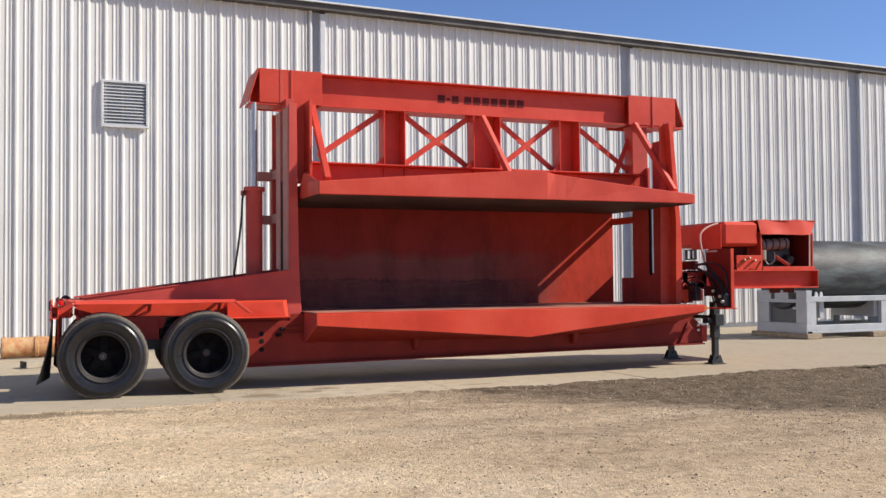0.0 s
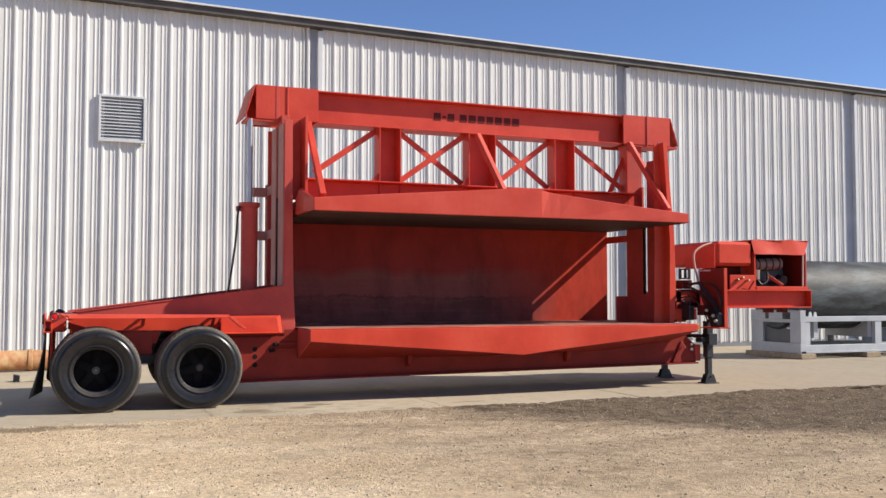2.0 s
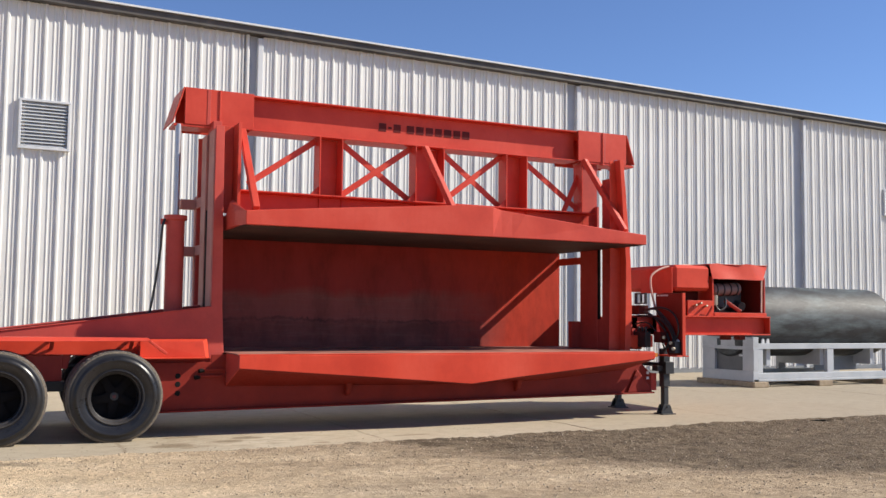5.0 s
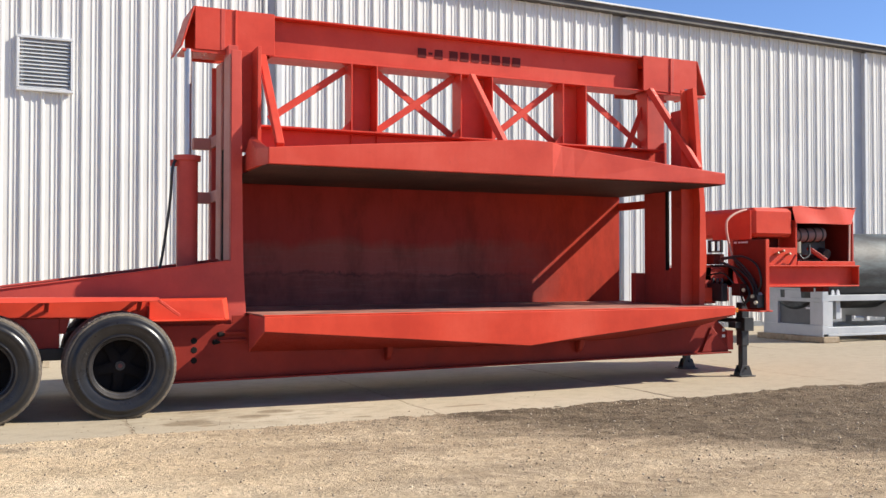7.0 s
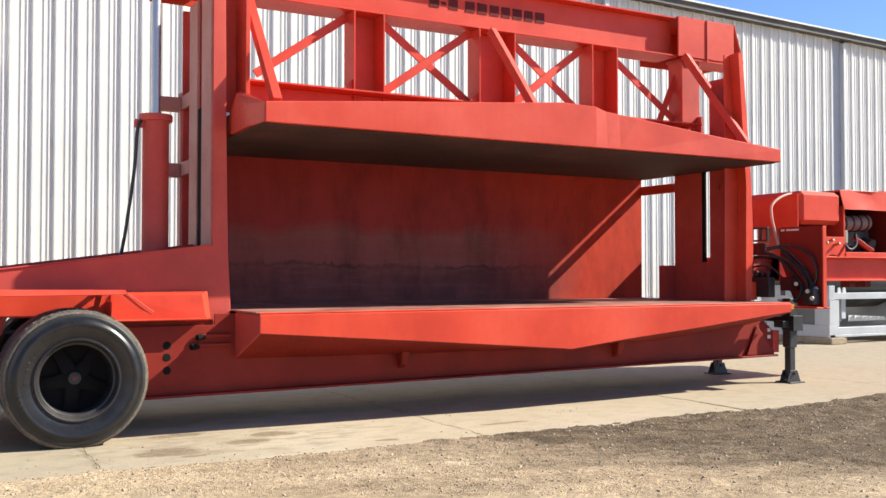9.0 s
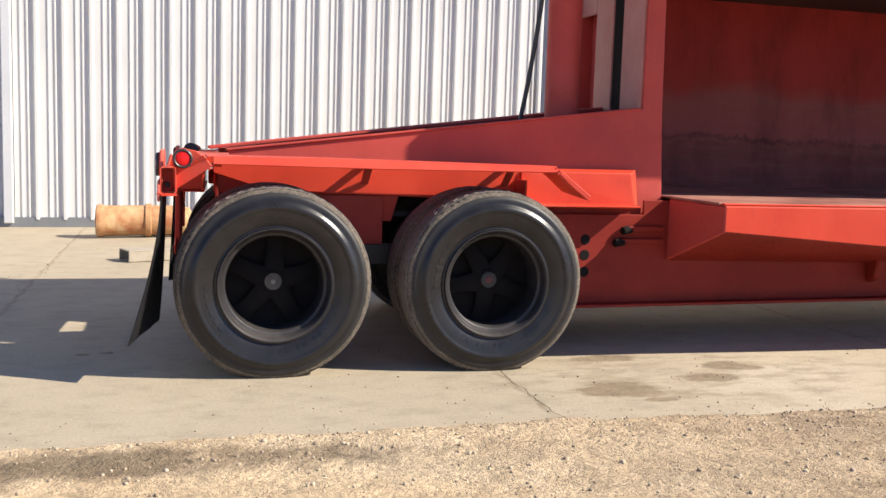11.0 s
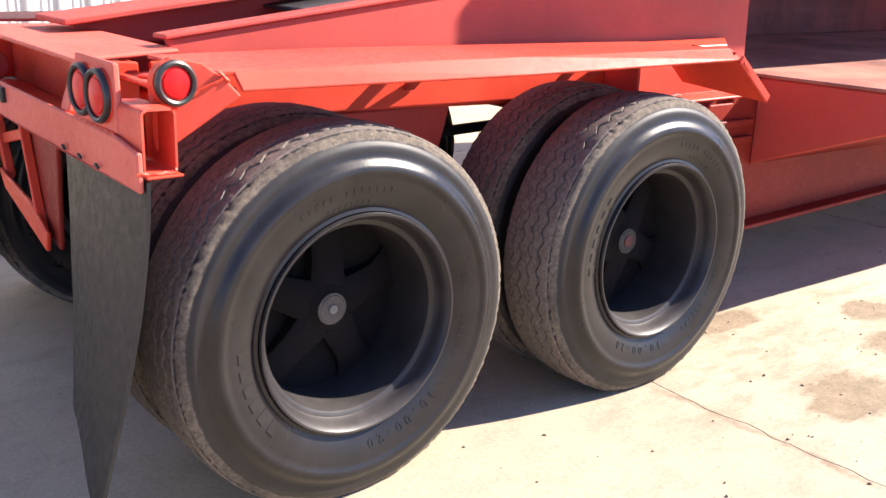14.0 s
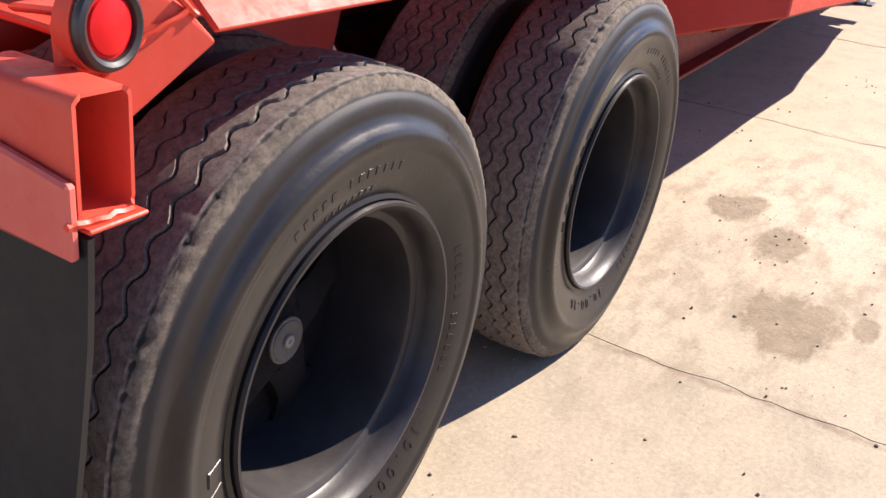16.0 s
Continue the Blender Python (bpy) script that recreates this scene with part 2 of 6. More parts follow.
def rubber_material(name, dusty):
    """Black rubber; dust lies on the worn shoulder, by the distance from the axle."""
    m, nt, b = nodes_of(name)
    tc = nt.nodes.new("ShaderNodeTexCoord")
    sp = nt.nodes.new("ShaderNodeSeparateXYZ")
    nt.links.new(tc.outputs["Object"], sp.inputs[0])
    r = math_node(nt, "SQRT", math_node(nt, "ADD", math_node(nt, "MULTIPLY", sp.outputs[0], sp.outputs[0]), math_node(nt, "MULTIPLY", sp.outputs[2], sp.outputs[2])))
    base = ramp(nt, noise_tex(nt, 9, 5, 0.65), [(0.3, (0.0105, 0.0095, 0.0101)), (0.7, (0.0195, 0.0178, 0.0186))])
    side = math_node(nt, "MULTIPLY", math_node(nt, "SUBTRACT", math_node(nt, "ABSOLUTE", sp.outputs[1]), 0.1015), 400.0, True)
    wob = math_node(nt, "MULTIPLY", math_node(nt, "SUBTRACT", noise_tex(nt, 16, 6, 0.72), 0.5), 0.020)
    rw = math_node(nt, "ADD", r, wob)
    grit = ramp(nt, noise_tex(nt, 75, 5, 0.75), [(0.35, (0.35,) * 3), (0.62, (1,) * 3)])
    patchy = ramp(nt, noise_tex(nt, 4.5, 5, 0.7), [(0.30, (0.35,) * 3), (0.60, (1,) * 3)])
    # tan dust on the scrubbed shoulder, a greyer film on the buttress below it
    band = math_node(nt, "MULTIPLY", math_node(nt, "SUBTRACT", rw, 0.4915), 220.0, True)
    band = math_node(nt, "MULTIPLY", math_node(nt, "MULTIPLY", band, side), math_node(nt, "MULTIPLY", math_node(nt, "MULTIPLY", grit, patchy), 0.92 * dusty))
    col = mixc(nt, band, base, (0.235, 0.190, 0.142))
    low = math_node(nt, "MULTIPLY", math_node(nt, "MULTIPLY", math_node(nt, "SUBTRACT", rw, 0.462), 60.0, True), math_node(nt, "SUBTRACT", 1.0, band))
    col = mixc(nt, math_node(nt, "MULTIPLY", low, math_node(nt, "MULTIPLY", patchy, 0.12 * dusty)), col, (0.105, 0.096, 0.086))
    tread = math_node(nt, "MULTIPLY", math_node(nt, "SUBTRACT", 1.0, side), math_node(nt, "MULTIPLY", math_node(nt, "SUBTRACT", r, 0.5155), 400.0, True))
    col = mixc(nt, math_node(nt, "MULTIPLY", tread, math_node(nt, "MULTIPLY", grit, 0.96 * dusty)), col, (0.215, 0.178, 0.155))
    film = math_node(nt, "MULTIPLY", ramp(nt, noise_tex(nt, 5, 6, 0.72), [(0.48, (0,) * 3), (0.75, (1,) * 3)]), 0.022 * dusty)
    col = mixc(nt, film, col, (0.22, 0.19, 0.15))
    nt.links.new(col, b.inputs["Base Color"])
    b.inputs["Specular IOR Level"].default_value = 0.38
    gloss = ramp(nt, noise_tex(nt, 7, 4, 0.6), [(0.3, (0.25,) * 3), (0.7, (0.38,) * 3)])
    dull = math_node(nt, "MAXIMUM", tread, math_node(nt, "MULTIPLY", math_node(nt, "SUBTRACT", r, 0.490), 120.0, True))
    nt.links.new(mixc(nt, dull, mixc(nt, low, gloss, (0.52, 0.52, 0.52)), (0.85, 0.85, 0.85)), b.inputs["Roughness"])
    rough_n = math_node(nt, "ADD", math_node(nt, "MULTIPLY", noise_tex(nt, 70, 4, 0.65), 0.3), math_node(nt, "MULTIPLY", math_node(nt, "MULTIPLY", dull, noise_tex(nt, 190, 5, 0.8)), 2.2))
    bump(nt, b, rough_n, 0.40, 0.003)
    return m


RUBBER = rubber_material("tyre_rubber", 1.0)
FLAP_RUBBER = paint("flap_rubber", (0.0115, 0.0110, 0.0115), (0.0085, 0.0082, 0.0086), (0.018, 0.0168, 0.0165), 0.46, big=3, fine=30, dirt=0.08, streak=False)
FLAP_RUBBER.node_tree.nodes["Principled BSDF"].inputs["Specular IOR Level"].default_value = 0.3
HOSE = paint("black_hose_rubber", (0.02, 0.02, 0.02), (0.015, 0.015, 0.015), (0.03, 0.03, 0.03), 0.4)
HOSE_PALE = paint("sunbleached_hose", (0.55, 0.33, 0.26), (0.45, 0.25, 0.2), (0.62, 0.42, 0.35), 0.5)


def chrome_material():
    m, nt, b = nodes_of("polished_rod")
    b.inputs["Base Color"].default_value = (0.44, 0.42, 0.43, 1)
    b.inputs["Metallic"].default_value = 1.0
    nt.links.new(ramp(nt, noise_tex(nt, 20, 3, 0.5), [(0.3, (0.34,) * 3), (0.8, (0.50,) * 3)]), b.inputs["Roughness"])
    return m


CHROME = chrome_material()


def lens_material():
    m, nt, b = nodes_of("red_lens")
    col = ramp(nt, noise_tex(nt, 30, 2, 0.5), [(0.3, (0.50, 0.010, 0.012)), (0.7, (0.62, 0.02, 0.02))])
    nt.links.new(col, b.inputs["Base Color"])
    b.inputs["Roughness"].default_value = 0.28
    b.inputs["Specular IOR Level"].default_value = 0.12
    return m


LENS = lens_material()


def amber_material():
    m, nt, b = nodes_of("amber_lens")
    nt.links.new(ramp(nt, noise_tex(nt, 30, 2, 0.5), [(0.3, (0.55, 0.17, 0.02)), (0.7, (0.62, 0.22, 0.03))]), b.inputs["Base Color"])
    b.inputs["Roughness"].default_value = 0.15
    return m


AMBER = amber_material()


def concrete_material():
    m, nt, b = nodes_of("worn_concrete")
    big_n = noise_tex(nt, 0.5, 6, 0.65)
    col = ramp(nt, big_n, [(0.3, (0.440, 0.358, 0.248)), (0.55, (0.508, 0.425, 0.303)), (0.75, (0.548, 0.470, 0.350))])
    blot = ramp(nt, noise_tex(nt, 1.4, 6, 0.7), [(0.60, (0, 0, 0)), (0.72, (1, 1, 1))])
    col = mixc(nt, math_node(nt, "MULTIPLY", blot, 0.20), col, (0.33, 0.255, 0.18))
    tc = nt.nodes.new("ShaderNodeTexCoord")
    sp = nt.nodes.new("ShaderNodeSeparateXYZ")
    nt.links.new(tc.outputs["Object"], sp.inputs[0])
    worn = math_node(nt, "MULTIPLY", math_node(nt, "ADD", math_node(nt, "SUBTRACT", sp.outputs[0], 3.5), math_node(nt, "MULTIPLY", math_node(nt, "SUBTRACT", big_n, 0.5), 6.0)), 0.13, True)
    col = mixc(nt, math_node(nt, "MULTIPLY", worn, 0.70), col, (0.315, 0.258, 0.185))
    # darker tone towards the tail, below x 3.4; dusty is only its mask
    dusty = math_node(nt, "MULTIPLY", math_node(nt, "SUBTRACT", 3.4, math_node(nt, "ADD", sp.outputs[0], math_node(nt, "MULTIPLY", math_node(nt, "SUBTRACT", big_n, 0.5), 3.0))), 0.5, True)
    col = mixc(nt, math_node(nt, "MULTIPLY", dusty, 0.55), col, (0.355, 0.295, 0.212))
    # sandy smears of dried mud near the wheels
    edge_n = math_node(nt, "MULTIPLY", math_node(nt, "SUBTRACT", noise_tex(nt, 6.5, 7, 0.72, (0.6, 1.5, 1)), 0.5), 2.0)
    smear = 0.0
    for cx, cy, rx, ry in ((1.80, -0.61, 0.24, 0.16), (2.46, -0.44, 0.20, 0.09), (2.02, 0.10, 0.22, 0.08), (2.72, -0.20, 0.17, 0.12), (1.92, -0.84, 0.10, 0.04), (3.42, -0.90, 0.10, 0.04), (4.7, -0.62, 0.24, 0.04), (-1.03, 0.58, 0.05, 0.03), (-0.91, 0.61, 0.05, 0.025)):
        dx = math_node(nt, "MULTIPLY", math_node(nt, "SUBTRACT", sp.outputs[0], cx), 1 / rx)
        dy = math_node(nt, "MULTIPLY", math_node(nt, "SUBTRACT", sp.outputs[1], cy), 1 / ry)
        r2 = math_node(nt, "SQRT", math_node(nt, "ADD", math_node(nt, "MULTIPLY", dx, dx), math_node(nt, "MULTIPLY", dy, dy)))
        smear = math_node(nt, "MAXIMUM", smear, math_node(nt, "MULTIPLY", math_node(nt, "ADD", math_node(nt, "SUBTRACT", 1.15, r2), edge_n), 3.2, True))
    dx = math_node(nt, "MULTIPLY", math_node(nt, "SUBTRACT", sp.outputs[0], 2.45), 0.75)
    dy = math_node(nt, "MULTIPLY", math_node(nt, "SUBTRACT", sp.outputs[1], -0.36), 1.7)
    area = math_node(nt, "MULTIPLY", math_node(nt, "SUBTRACT", 1.25, math_node(nt, "SQRT", math_node(nt, "ADD", math_node(nt, "MULTIPLY", dx, dx), math_node(nt, "MULTIPLY", dy, dy)))), 2.2, True)
    streaks = ramp(nt, noise_tex(nt, 5.5, 7, 0.7, (0.55, 1.5, 1)), [(0.47, (0,) * 3), (0.60, (1,) * 3)])
    smear = math_node(nt, "MAXIMUM", smear, math_node(nt, "MULTIPLY", area, math_node(nt, "MULTIPLY", streaks, 0.55)))
    fine_sand = ramp(nt, noise_tex(nt, 28, 5, 0.7), [(0.30, (0.70,) * 3), (0.52, (1,) * 3)])
    col = mixc(nt, math_node(nt, "MULTIPLY", math_node(nt, "MULTIPLY", smear, fine_sand), 0.82), col, ramp(nt, noise_tex(nt, 9, 5, 0.7), [(0.35, (0.165, 0.116, 0.064)), (0.65, (0.26, 0.192, 0.115))]))
    span = math_node(nt, "PINGPONG", math_node(nt, "ADD", math_node(nt, "SUBTRACT", sp.outputs[0], 1.25), math_node(nt, "MULTIPLY", math_node(nt, "SUBTRACT", noise_tex(nt, 3.5, 8, 0.78), 0.5), 0.17)), 1.47)
    joint = math_node(nt, "MULTIPLY", math_node(nt, "SUBTRACT", 0.024, span), 45.0, True)
    joint = math_node(nt, "MULTIPLY", joint, ramp(nt, noise_tex(nt, 9, 5, 0.7), [(0.38, (0.1,) * 3), (0.62, (0.8,) * 3)]))
    col = mixc(nt, joint, col, (0.22, 0.15, 0.092))
    scuff = ramp(nt, noise_tex(nt, 4.5, 8, 0.76, (0.8, 1.2, 1)), [(0.36, (0.82,) * 3), (0.50, (1.0,) * 3), (0.66, (1.06,) * 3)])
    col = mixc(nt, 0.9, col, scuff, "MULTIPLY")
    pits = ramp(nt, noise_tex(nt, 120, 3, 0.6), [(0.64, (1,) * 3), (0.72, (0.62,) * 3)])
    col = mixc(nt, 0.8, col, pits, "MULTIPLY")
    grit = ramp(nt, noise_tex(nt, 70, 4, 0.75), [(0.3, (0.80,) * 3), (0.7, (1.10,) * 3)])
    col = mixc(nt, 1.0, col, grit, "MULTIPLY")
    nt.links.new(col, b.inputs["Base Color"])
    b.inputs["Roughness"].default_value = 0.85
    bump(nt, b, noise_tex(nt, 40, 6, 0.75), 0.35, 0.006)
    return m


CONCRETE = concrete_material()


def gravel_material():
    """Pale packed gravel with darker churned soil in patches and tracks."""
    m, nt, b = nodes_of("packed_gravel")
    tc = nt.nodes.new("ShaderNodeTexCoord")
    sp = nt.nodes.new("ShaderNodeSeparateXYZ")
    nt.links.new(tc.outputs["Object"], sp.inputs[0])
    col = ramp(nt, noise_tex(nt, 0.55, 6, 0.66, (0.7, 1.2, 1)), [(0.3, (0.61, 0.445, 0.272)), (0.5, (0.715, 0.545, 0.350)), (0.72, (0.81, 0.655, 0.460))])

    def grains(scale, low, high, amount, base):
        vor = nt.nodes.new("ShaderNodeTexVoronoi")
        vor.inputs["Scale"].default_value = scale
        nt.links.new(tc.outputs["Object"], vor.inputs[0])
        return mixc(nt, amount, base, ramp(nt, vor.outputs["Color"], [(0.1, (low,) * 3), (0.55, (1.0,) * 3), (0.95, (high,) * 3)]), "MULTIPLY"), vor.outputs["Distance"]
    col, fine_d = grains(95, 0.62, 1.28, 0.30, col)
    col, big_d = grains(34, 0.55, 1.38, 0.40, col)
    col, clump_d = grains(13, 0.60, 1.30, 0.30, col)
    def drawn(scale, detail, rough, along, across):
        """Noise drawn out along the tracks that vehicles left across the yard."""
        mp = nt.nodes.new("ShaderNodeMapping")
        mp.vector_type = "TEXTURE"
        mp.inputs["Rotation"].default_value = (0, 0, -0.50)
        mp.inputs["Scale"].default_value = (along, across, 1)
        n = nt.nodes.new("ShaderNodeTexNoise")
        n.inputs["Scale"].default_value, n.inputs["Detail"].default_value, n.inputs["Roughness"].default_value = scale, detail, rough
        nt.links.new(tc.outputs["Object"], mp.inputs[0])
        nt.links.new(mp.outputs[0], n.inputs[0])
        return n.outputs["Fac"]
    # dark soil: thick beside the slab towards the nose, drawn out in wheel tracks, thinning towards the yard
    off = math_node(nt, "ADD", sp.outputs[1], 1.15)
    wide = math_node(nt, "MULTIPLY", math_node(nt, "SUBTRACT", math_node(nt, "ADD", sp.outputs[0], math_node(nt, "MULTIPLY", off, 0.85)), 2.2), 0.30, True)
    near_slab = math_node(nt, "MULTIPLY", math_node(nt, "ADD", sp.outputs[1], 6.4), 0.42, True)
    right = math_node(nt, "MULTIPLY", wide, near_slab)
    tracks = drawn(1.0, 6, 0.66, 3.2, 0.5)
    clumpy = drawn(2.8, 7, 0.70, 1.5, 0.7)
    mix_n = math_node(nt, "ADD", math_node(nt, "MULTIPLY", tracks, 0.6), math_node(nt, "MULTIPLY", clumpy, 0.5))
    soil = math_node(nt, "MULTIPLY", math_node(nt, "ADD", math_node(nt, "MULTIPLY", right, 0.78), math_node(nt, "SUBTRACT", mix_n, 0.73)), 3.4, True)
    sx = math_node(nt, "MULTIPLY", math_node(nt, "ADD", sp.outputs[0], 1.1), 0.55)
    sy = math_node(nt, "MULTIPLY", math_node(nt, "ADD", sp.outputs[1], 1.42), 5.0)
    strip = math_node(nt, "SUBTRACT", 1.1, math_node(nt, "SQRT", math_node(nt, "ADD", math_node(nt, "MULTIPLY", sx, sx), math_node(nt, "MULTIPLY", sy, sy))))
    strip = math_node(nt, "MULTIPLY", math_node(nt, "ADD", strip, math_node(nt, "MULTIPLY", math_node(nt, "SUBTRACT", noise_tex(nt, 3, 6, 0.7), 0.5), 2.4)), 1.6, True)
    soil = math_node(nt, "MAXIMUM", soil, math_node(nt, "MULTIPLY", strip, 0.8))
    # a wide brown cast where the yard is worn down to earth
    worn = math_node(nt, "MULTIPLY", math_node(nt, "SUBTRACT", math_node(nt, "ADD", sp.outputs[0], math_node(nt, "MULTIPLY", off, 0.25)), -0.4), 0.36, True)
    worn = math_node(nt, "MULTIPLY", worn, math_node(nt, "MULTIPLY", math_node(nt, "ADD", sp.outputs[1], 9.0), 0.30, True))
    worn = math_node(nt, "MULTIPLY", worn, ramp(nt, noise_tex(nt, 1.2, 7, 0.72, (0.35, 1.6, 1)), [(0.34, (0.55,) * 3), (0.62, (1.0,) * 3)]))
    col = mixc(nt, math_node(nt, "MULTIPLY", worn, 0.86), col, ramp(nt, drawn(6, 7, 0.72, 1.15, 0.8), [(0.34, (0.165, 0.117, 0.073)), (0.50, (0.345, 0.256, 0.166)), (0.70, (0.52, 0.402, 0.276))]))
    # small dark damp clods in the pale part
    spots = ramp(nt, drawn(6.0, 7, 0.74, 1.2, 0.75), [(0.62, (0,) * 3), (0.70, (1,) * 3)])
    soil = math_node(nt, "MAXIMUM", soil, math_node(nt, "MULTIPLY", spots, 0.55))
    earth = ramp(nt, drawn(4.5, 7, 0.72, 1.3, 0.7), [(0.34, (0.042, 0.029, 0.019)), (0.47, (0.098, 0.070, 0.045)), (0.60, (0.165, 0.122, 0.081)), (0.78, (0.26, 0.205, 0.145))])
    earth, _ = grains(70, 0.50, 1.55, 0.28, earth)
    col = mixc(nt, math_node(nt, "MULTIPLY", soil, 0.88), col, earth)
    soft = ramp(nt, noise_tex(nt, 1.7, 6, 0.68, (0.5, 1.2, 1)), [(0.34, (0.80,) * 3), (0.48, (1.0,) * 3), (0.68, (1.10,) * 3)])
    col = mixc(nt, 0.8, col, soft, "MULTIPLY")
    col = mixc(nt, 0.5, col, ramp(nt, noise_tex(nt, 40, 6, 0.8), [(0.34, (0.70,) * 3), (0.66, (1.22,) * 3)]), "MULTIPLY")
    nt.links.new(col, b.inputs["Base Color"])
    b.inputs["Roughness"].default_value = 0.95
    b.inputs["Specular IOR Level"].default_value = 0.2
    h = math_node(nt, "ADD", math_node(nt, "MULTIPLY", noise_tex(nt, 60, 6, 0.8), 0.55), math_node(nt, "MULTIPLY", noise_tex(nt, 17, 7, 0.75), 0.6))
    h = math_node(nt, "SUBTRACT", h, math_node(nt, "MULTIPLY", big_d, 0.35))
    h = math_node(nt, "SUBTRACT", h, math_node(nt, "MULTIPLY", fine_d, 0.25))
    h = math_node(nt, "SUBTRACT", h, math_node(nt, "MULTIPLY", clump_d, 0.5))
    bump(nt, b, h, 0.75, 0.032)
    return m


GRAVEL = gravel_material()


def stone_material(name, a, c):
    m, nt, b = nodes_of(name)
    g = nt.nodes.new("ShaderNodeNewGeometry")
    col = ramp(nt, g.outputs["Random Per Island"], [(0.0, a), (1.0, c)])
    col = mixc(nt, 0.5, col, ramp(nt, noise_tex(nt, 50, 4, 0.7), [(0.3, (0.6,) * 3), (0.7, (1.2,) * 3)]), "MULTIPLY")
    nt.links.new(col, b.inputs["Base Color"])
    b.inputs["Roughness"].default_value = 0.9
    return m


PEBBLE = stone_material("gravel_stones", (0.30, 0.228, 0.150), (0.62, 0.50, 0.36))
GRIT = stone_material("slab_grit", (0.16, 0.12, 0.08), (0.45, 0.37, 0.27))
CLOD = stone_material("soil_clods", (0.13, 0.096, 0.065), (0.27, 0.208, 0.143))
CRUMB = stone_material("sand_crumbs", (0.34, 0.265, 0.18), (0.52, 0.43, 0.32))


# ---- mesh helpers ----
def part(name, bm, material, parent=None, label="", bevel=0.0, smooth=False):
    """Links a bmesh as one mesh object, under parent if there is one."""
    bmesh.ops.remove_doubles(bm, verts=bm.verts, dist=1e-5)
    if bevel:
        sharp = [e for e in bm.edges if len(e.link_faces) == 2 and e.calc_face_angle(0) > 0.5]
        bmesh.ops.bevel(bm, geom=sharp, offset=bevel, segments=1, affect="EDGES", profile=0.5, clamp_overlap=True)
    bmesh.ops.recalc_face_normals(bm, faces=bm.faces)
    me = bpy.data.meshes.new(name)
    bm.to_mesh(me)
    bm.free()
    me.materials.append(material)
    if smooth:
        me.shade_smooth()
        me.set_sharp_from_angle(angle=radians(38))
    ob = new(name, me)
    if parent:
        ob.parent = parent
    if label:
        tagged(ob, label)
    return ob


def loft(bm, a, b):
    """A closed solid between two rings of equal count."""
    va, vb = [bm.verts.new(p) for p in a], [bm.verts.new(p) for p in b]
    n = len(a)
    for i in range(n):
        bm.faces.new((va[i], va[(i + 1) % n], vb[(i + 1) % n], vb[i]))
    bm.faces.new(va[::-1])
    bm.faces.new(vb)
    return bm


def box(x0, x1, y0, y1, z0, z1, bm=None):
    bm = bm or bmesh.new()
    return loft(bm, [(x0, y0, z0), (x1, y0, z0), (x1, y1, z0), (x0, y1, z0)], [(x0, y0, z1), (x1, y0, z1), (x1, y1, z1), (x0, y1, z1)])


def xz(points, y0, y1, bm=None):
    """A plate: an outline in x and z, from y0 to y1."""
    bm = bm or bmesh.new()
    return loft(bm, [(x, y0, z) for x, z in points], [(x, y1, z) for x, z in points])


def yz(points, x0, x1, bm=None):
    bm = bm or bmesh.new()
    return loft(bm, [(x0, y, z) for y, z in points], [(x1, y, z) for y, z in points])


def bar(p, q, w, h, bm=None, up=(0, 0, 1)):
    """A straight bar from p to q, w wide and h high."""
    bm = bm or bmesh.new()
    p, q = Vector(p), Vector(q)
    d = (q - p).normalized()
    s = d.cross(Vector(up)).normalized()
    u = s.cross(d)
    ring = [s * w / 2 * i + u * h / 2 * j for i, j in ((-1, -1), (1, -1), (1, 1), (-1, 1))]
    return loft(bm, [p + r for r in ring], [q + r for r in ring])


def rod(p, q, r, seg=20, bm=None, r2=None):
    bm = bm or bmesh.new()
    p, q = Vector(p), Vector(q)
    d = (q - p).normalized()
    s = d.orthogonal().normalized()
    u = d.cross(s)
    ring = [s * math.cos(a) + u * math.sin(a) for a in (2 * math.pi * i / seg for i in range(seg))]
    return loft(bm, [p + v * r for v in ring], [q + v * (r if r2 is None else r2) for v in ring])


def hose(points, r, seg=10, steps=8, bm=None):
    """A round hose along a smooth line through the points."""
    bm = bm or bmesh.new()
    pts = [Vector(p) for p in points]
    line = []
    for i in range(len(pts) - 1):
        a, b, c, d = pts[max(i - 1, 0)], pts[i], pts[i + 1], pts[min(i + 2, len(pts) - 1)]
        for k in range(steps):
            t = k / steps
            line.append(0.5 * (2 * b + (c - a) * t + (2 * a - 5 * b + 4 * c - d) * t * t + (3 * b - a - 3 * c + d) * t ** 3))
    line.append(pts[-1])
    rings, s = [], None
    for i, p in enumerate(line):
        d = (line[min(i + 1, len(line) - 1)] - line[max(i - 1, 0)]).normalized()
        s = d.orthogonal().normalized() if s is None else (s - d * s.dot(d)).normalized()
        u = d.cross(s)
        rings.append([bm.verts.new(p + (s * math.cos(6.28319 * k / seg) + u * math.sin(6.28319 * k / seg)) * r) for k in range(seg)])
    for a, b in zip(rings, rings[1:]):
        for k in range(seg):
            bm.faces.new((a[k], a[(k + 1) % seg], b[(k + 1) % seg], b[k]))
    bm.faces.new(rings[0][::-1])
    bm.faces.new(rings[-1])
    return bm


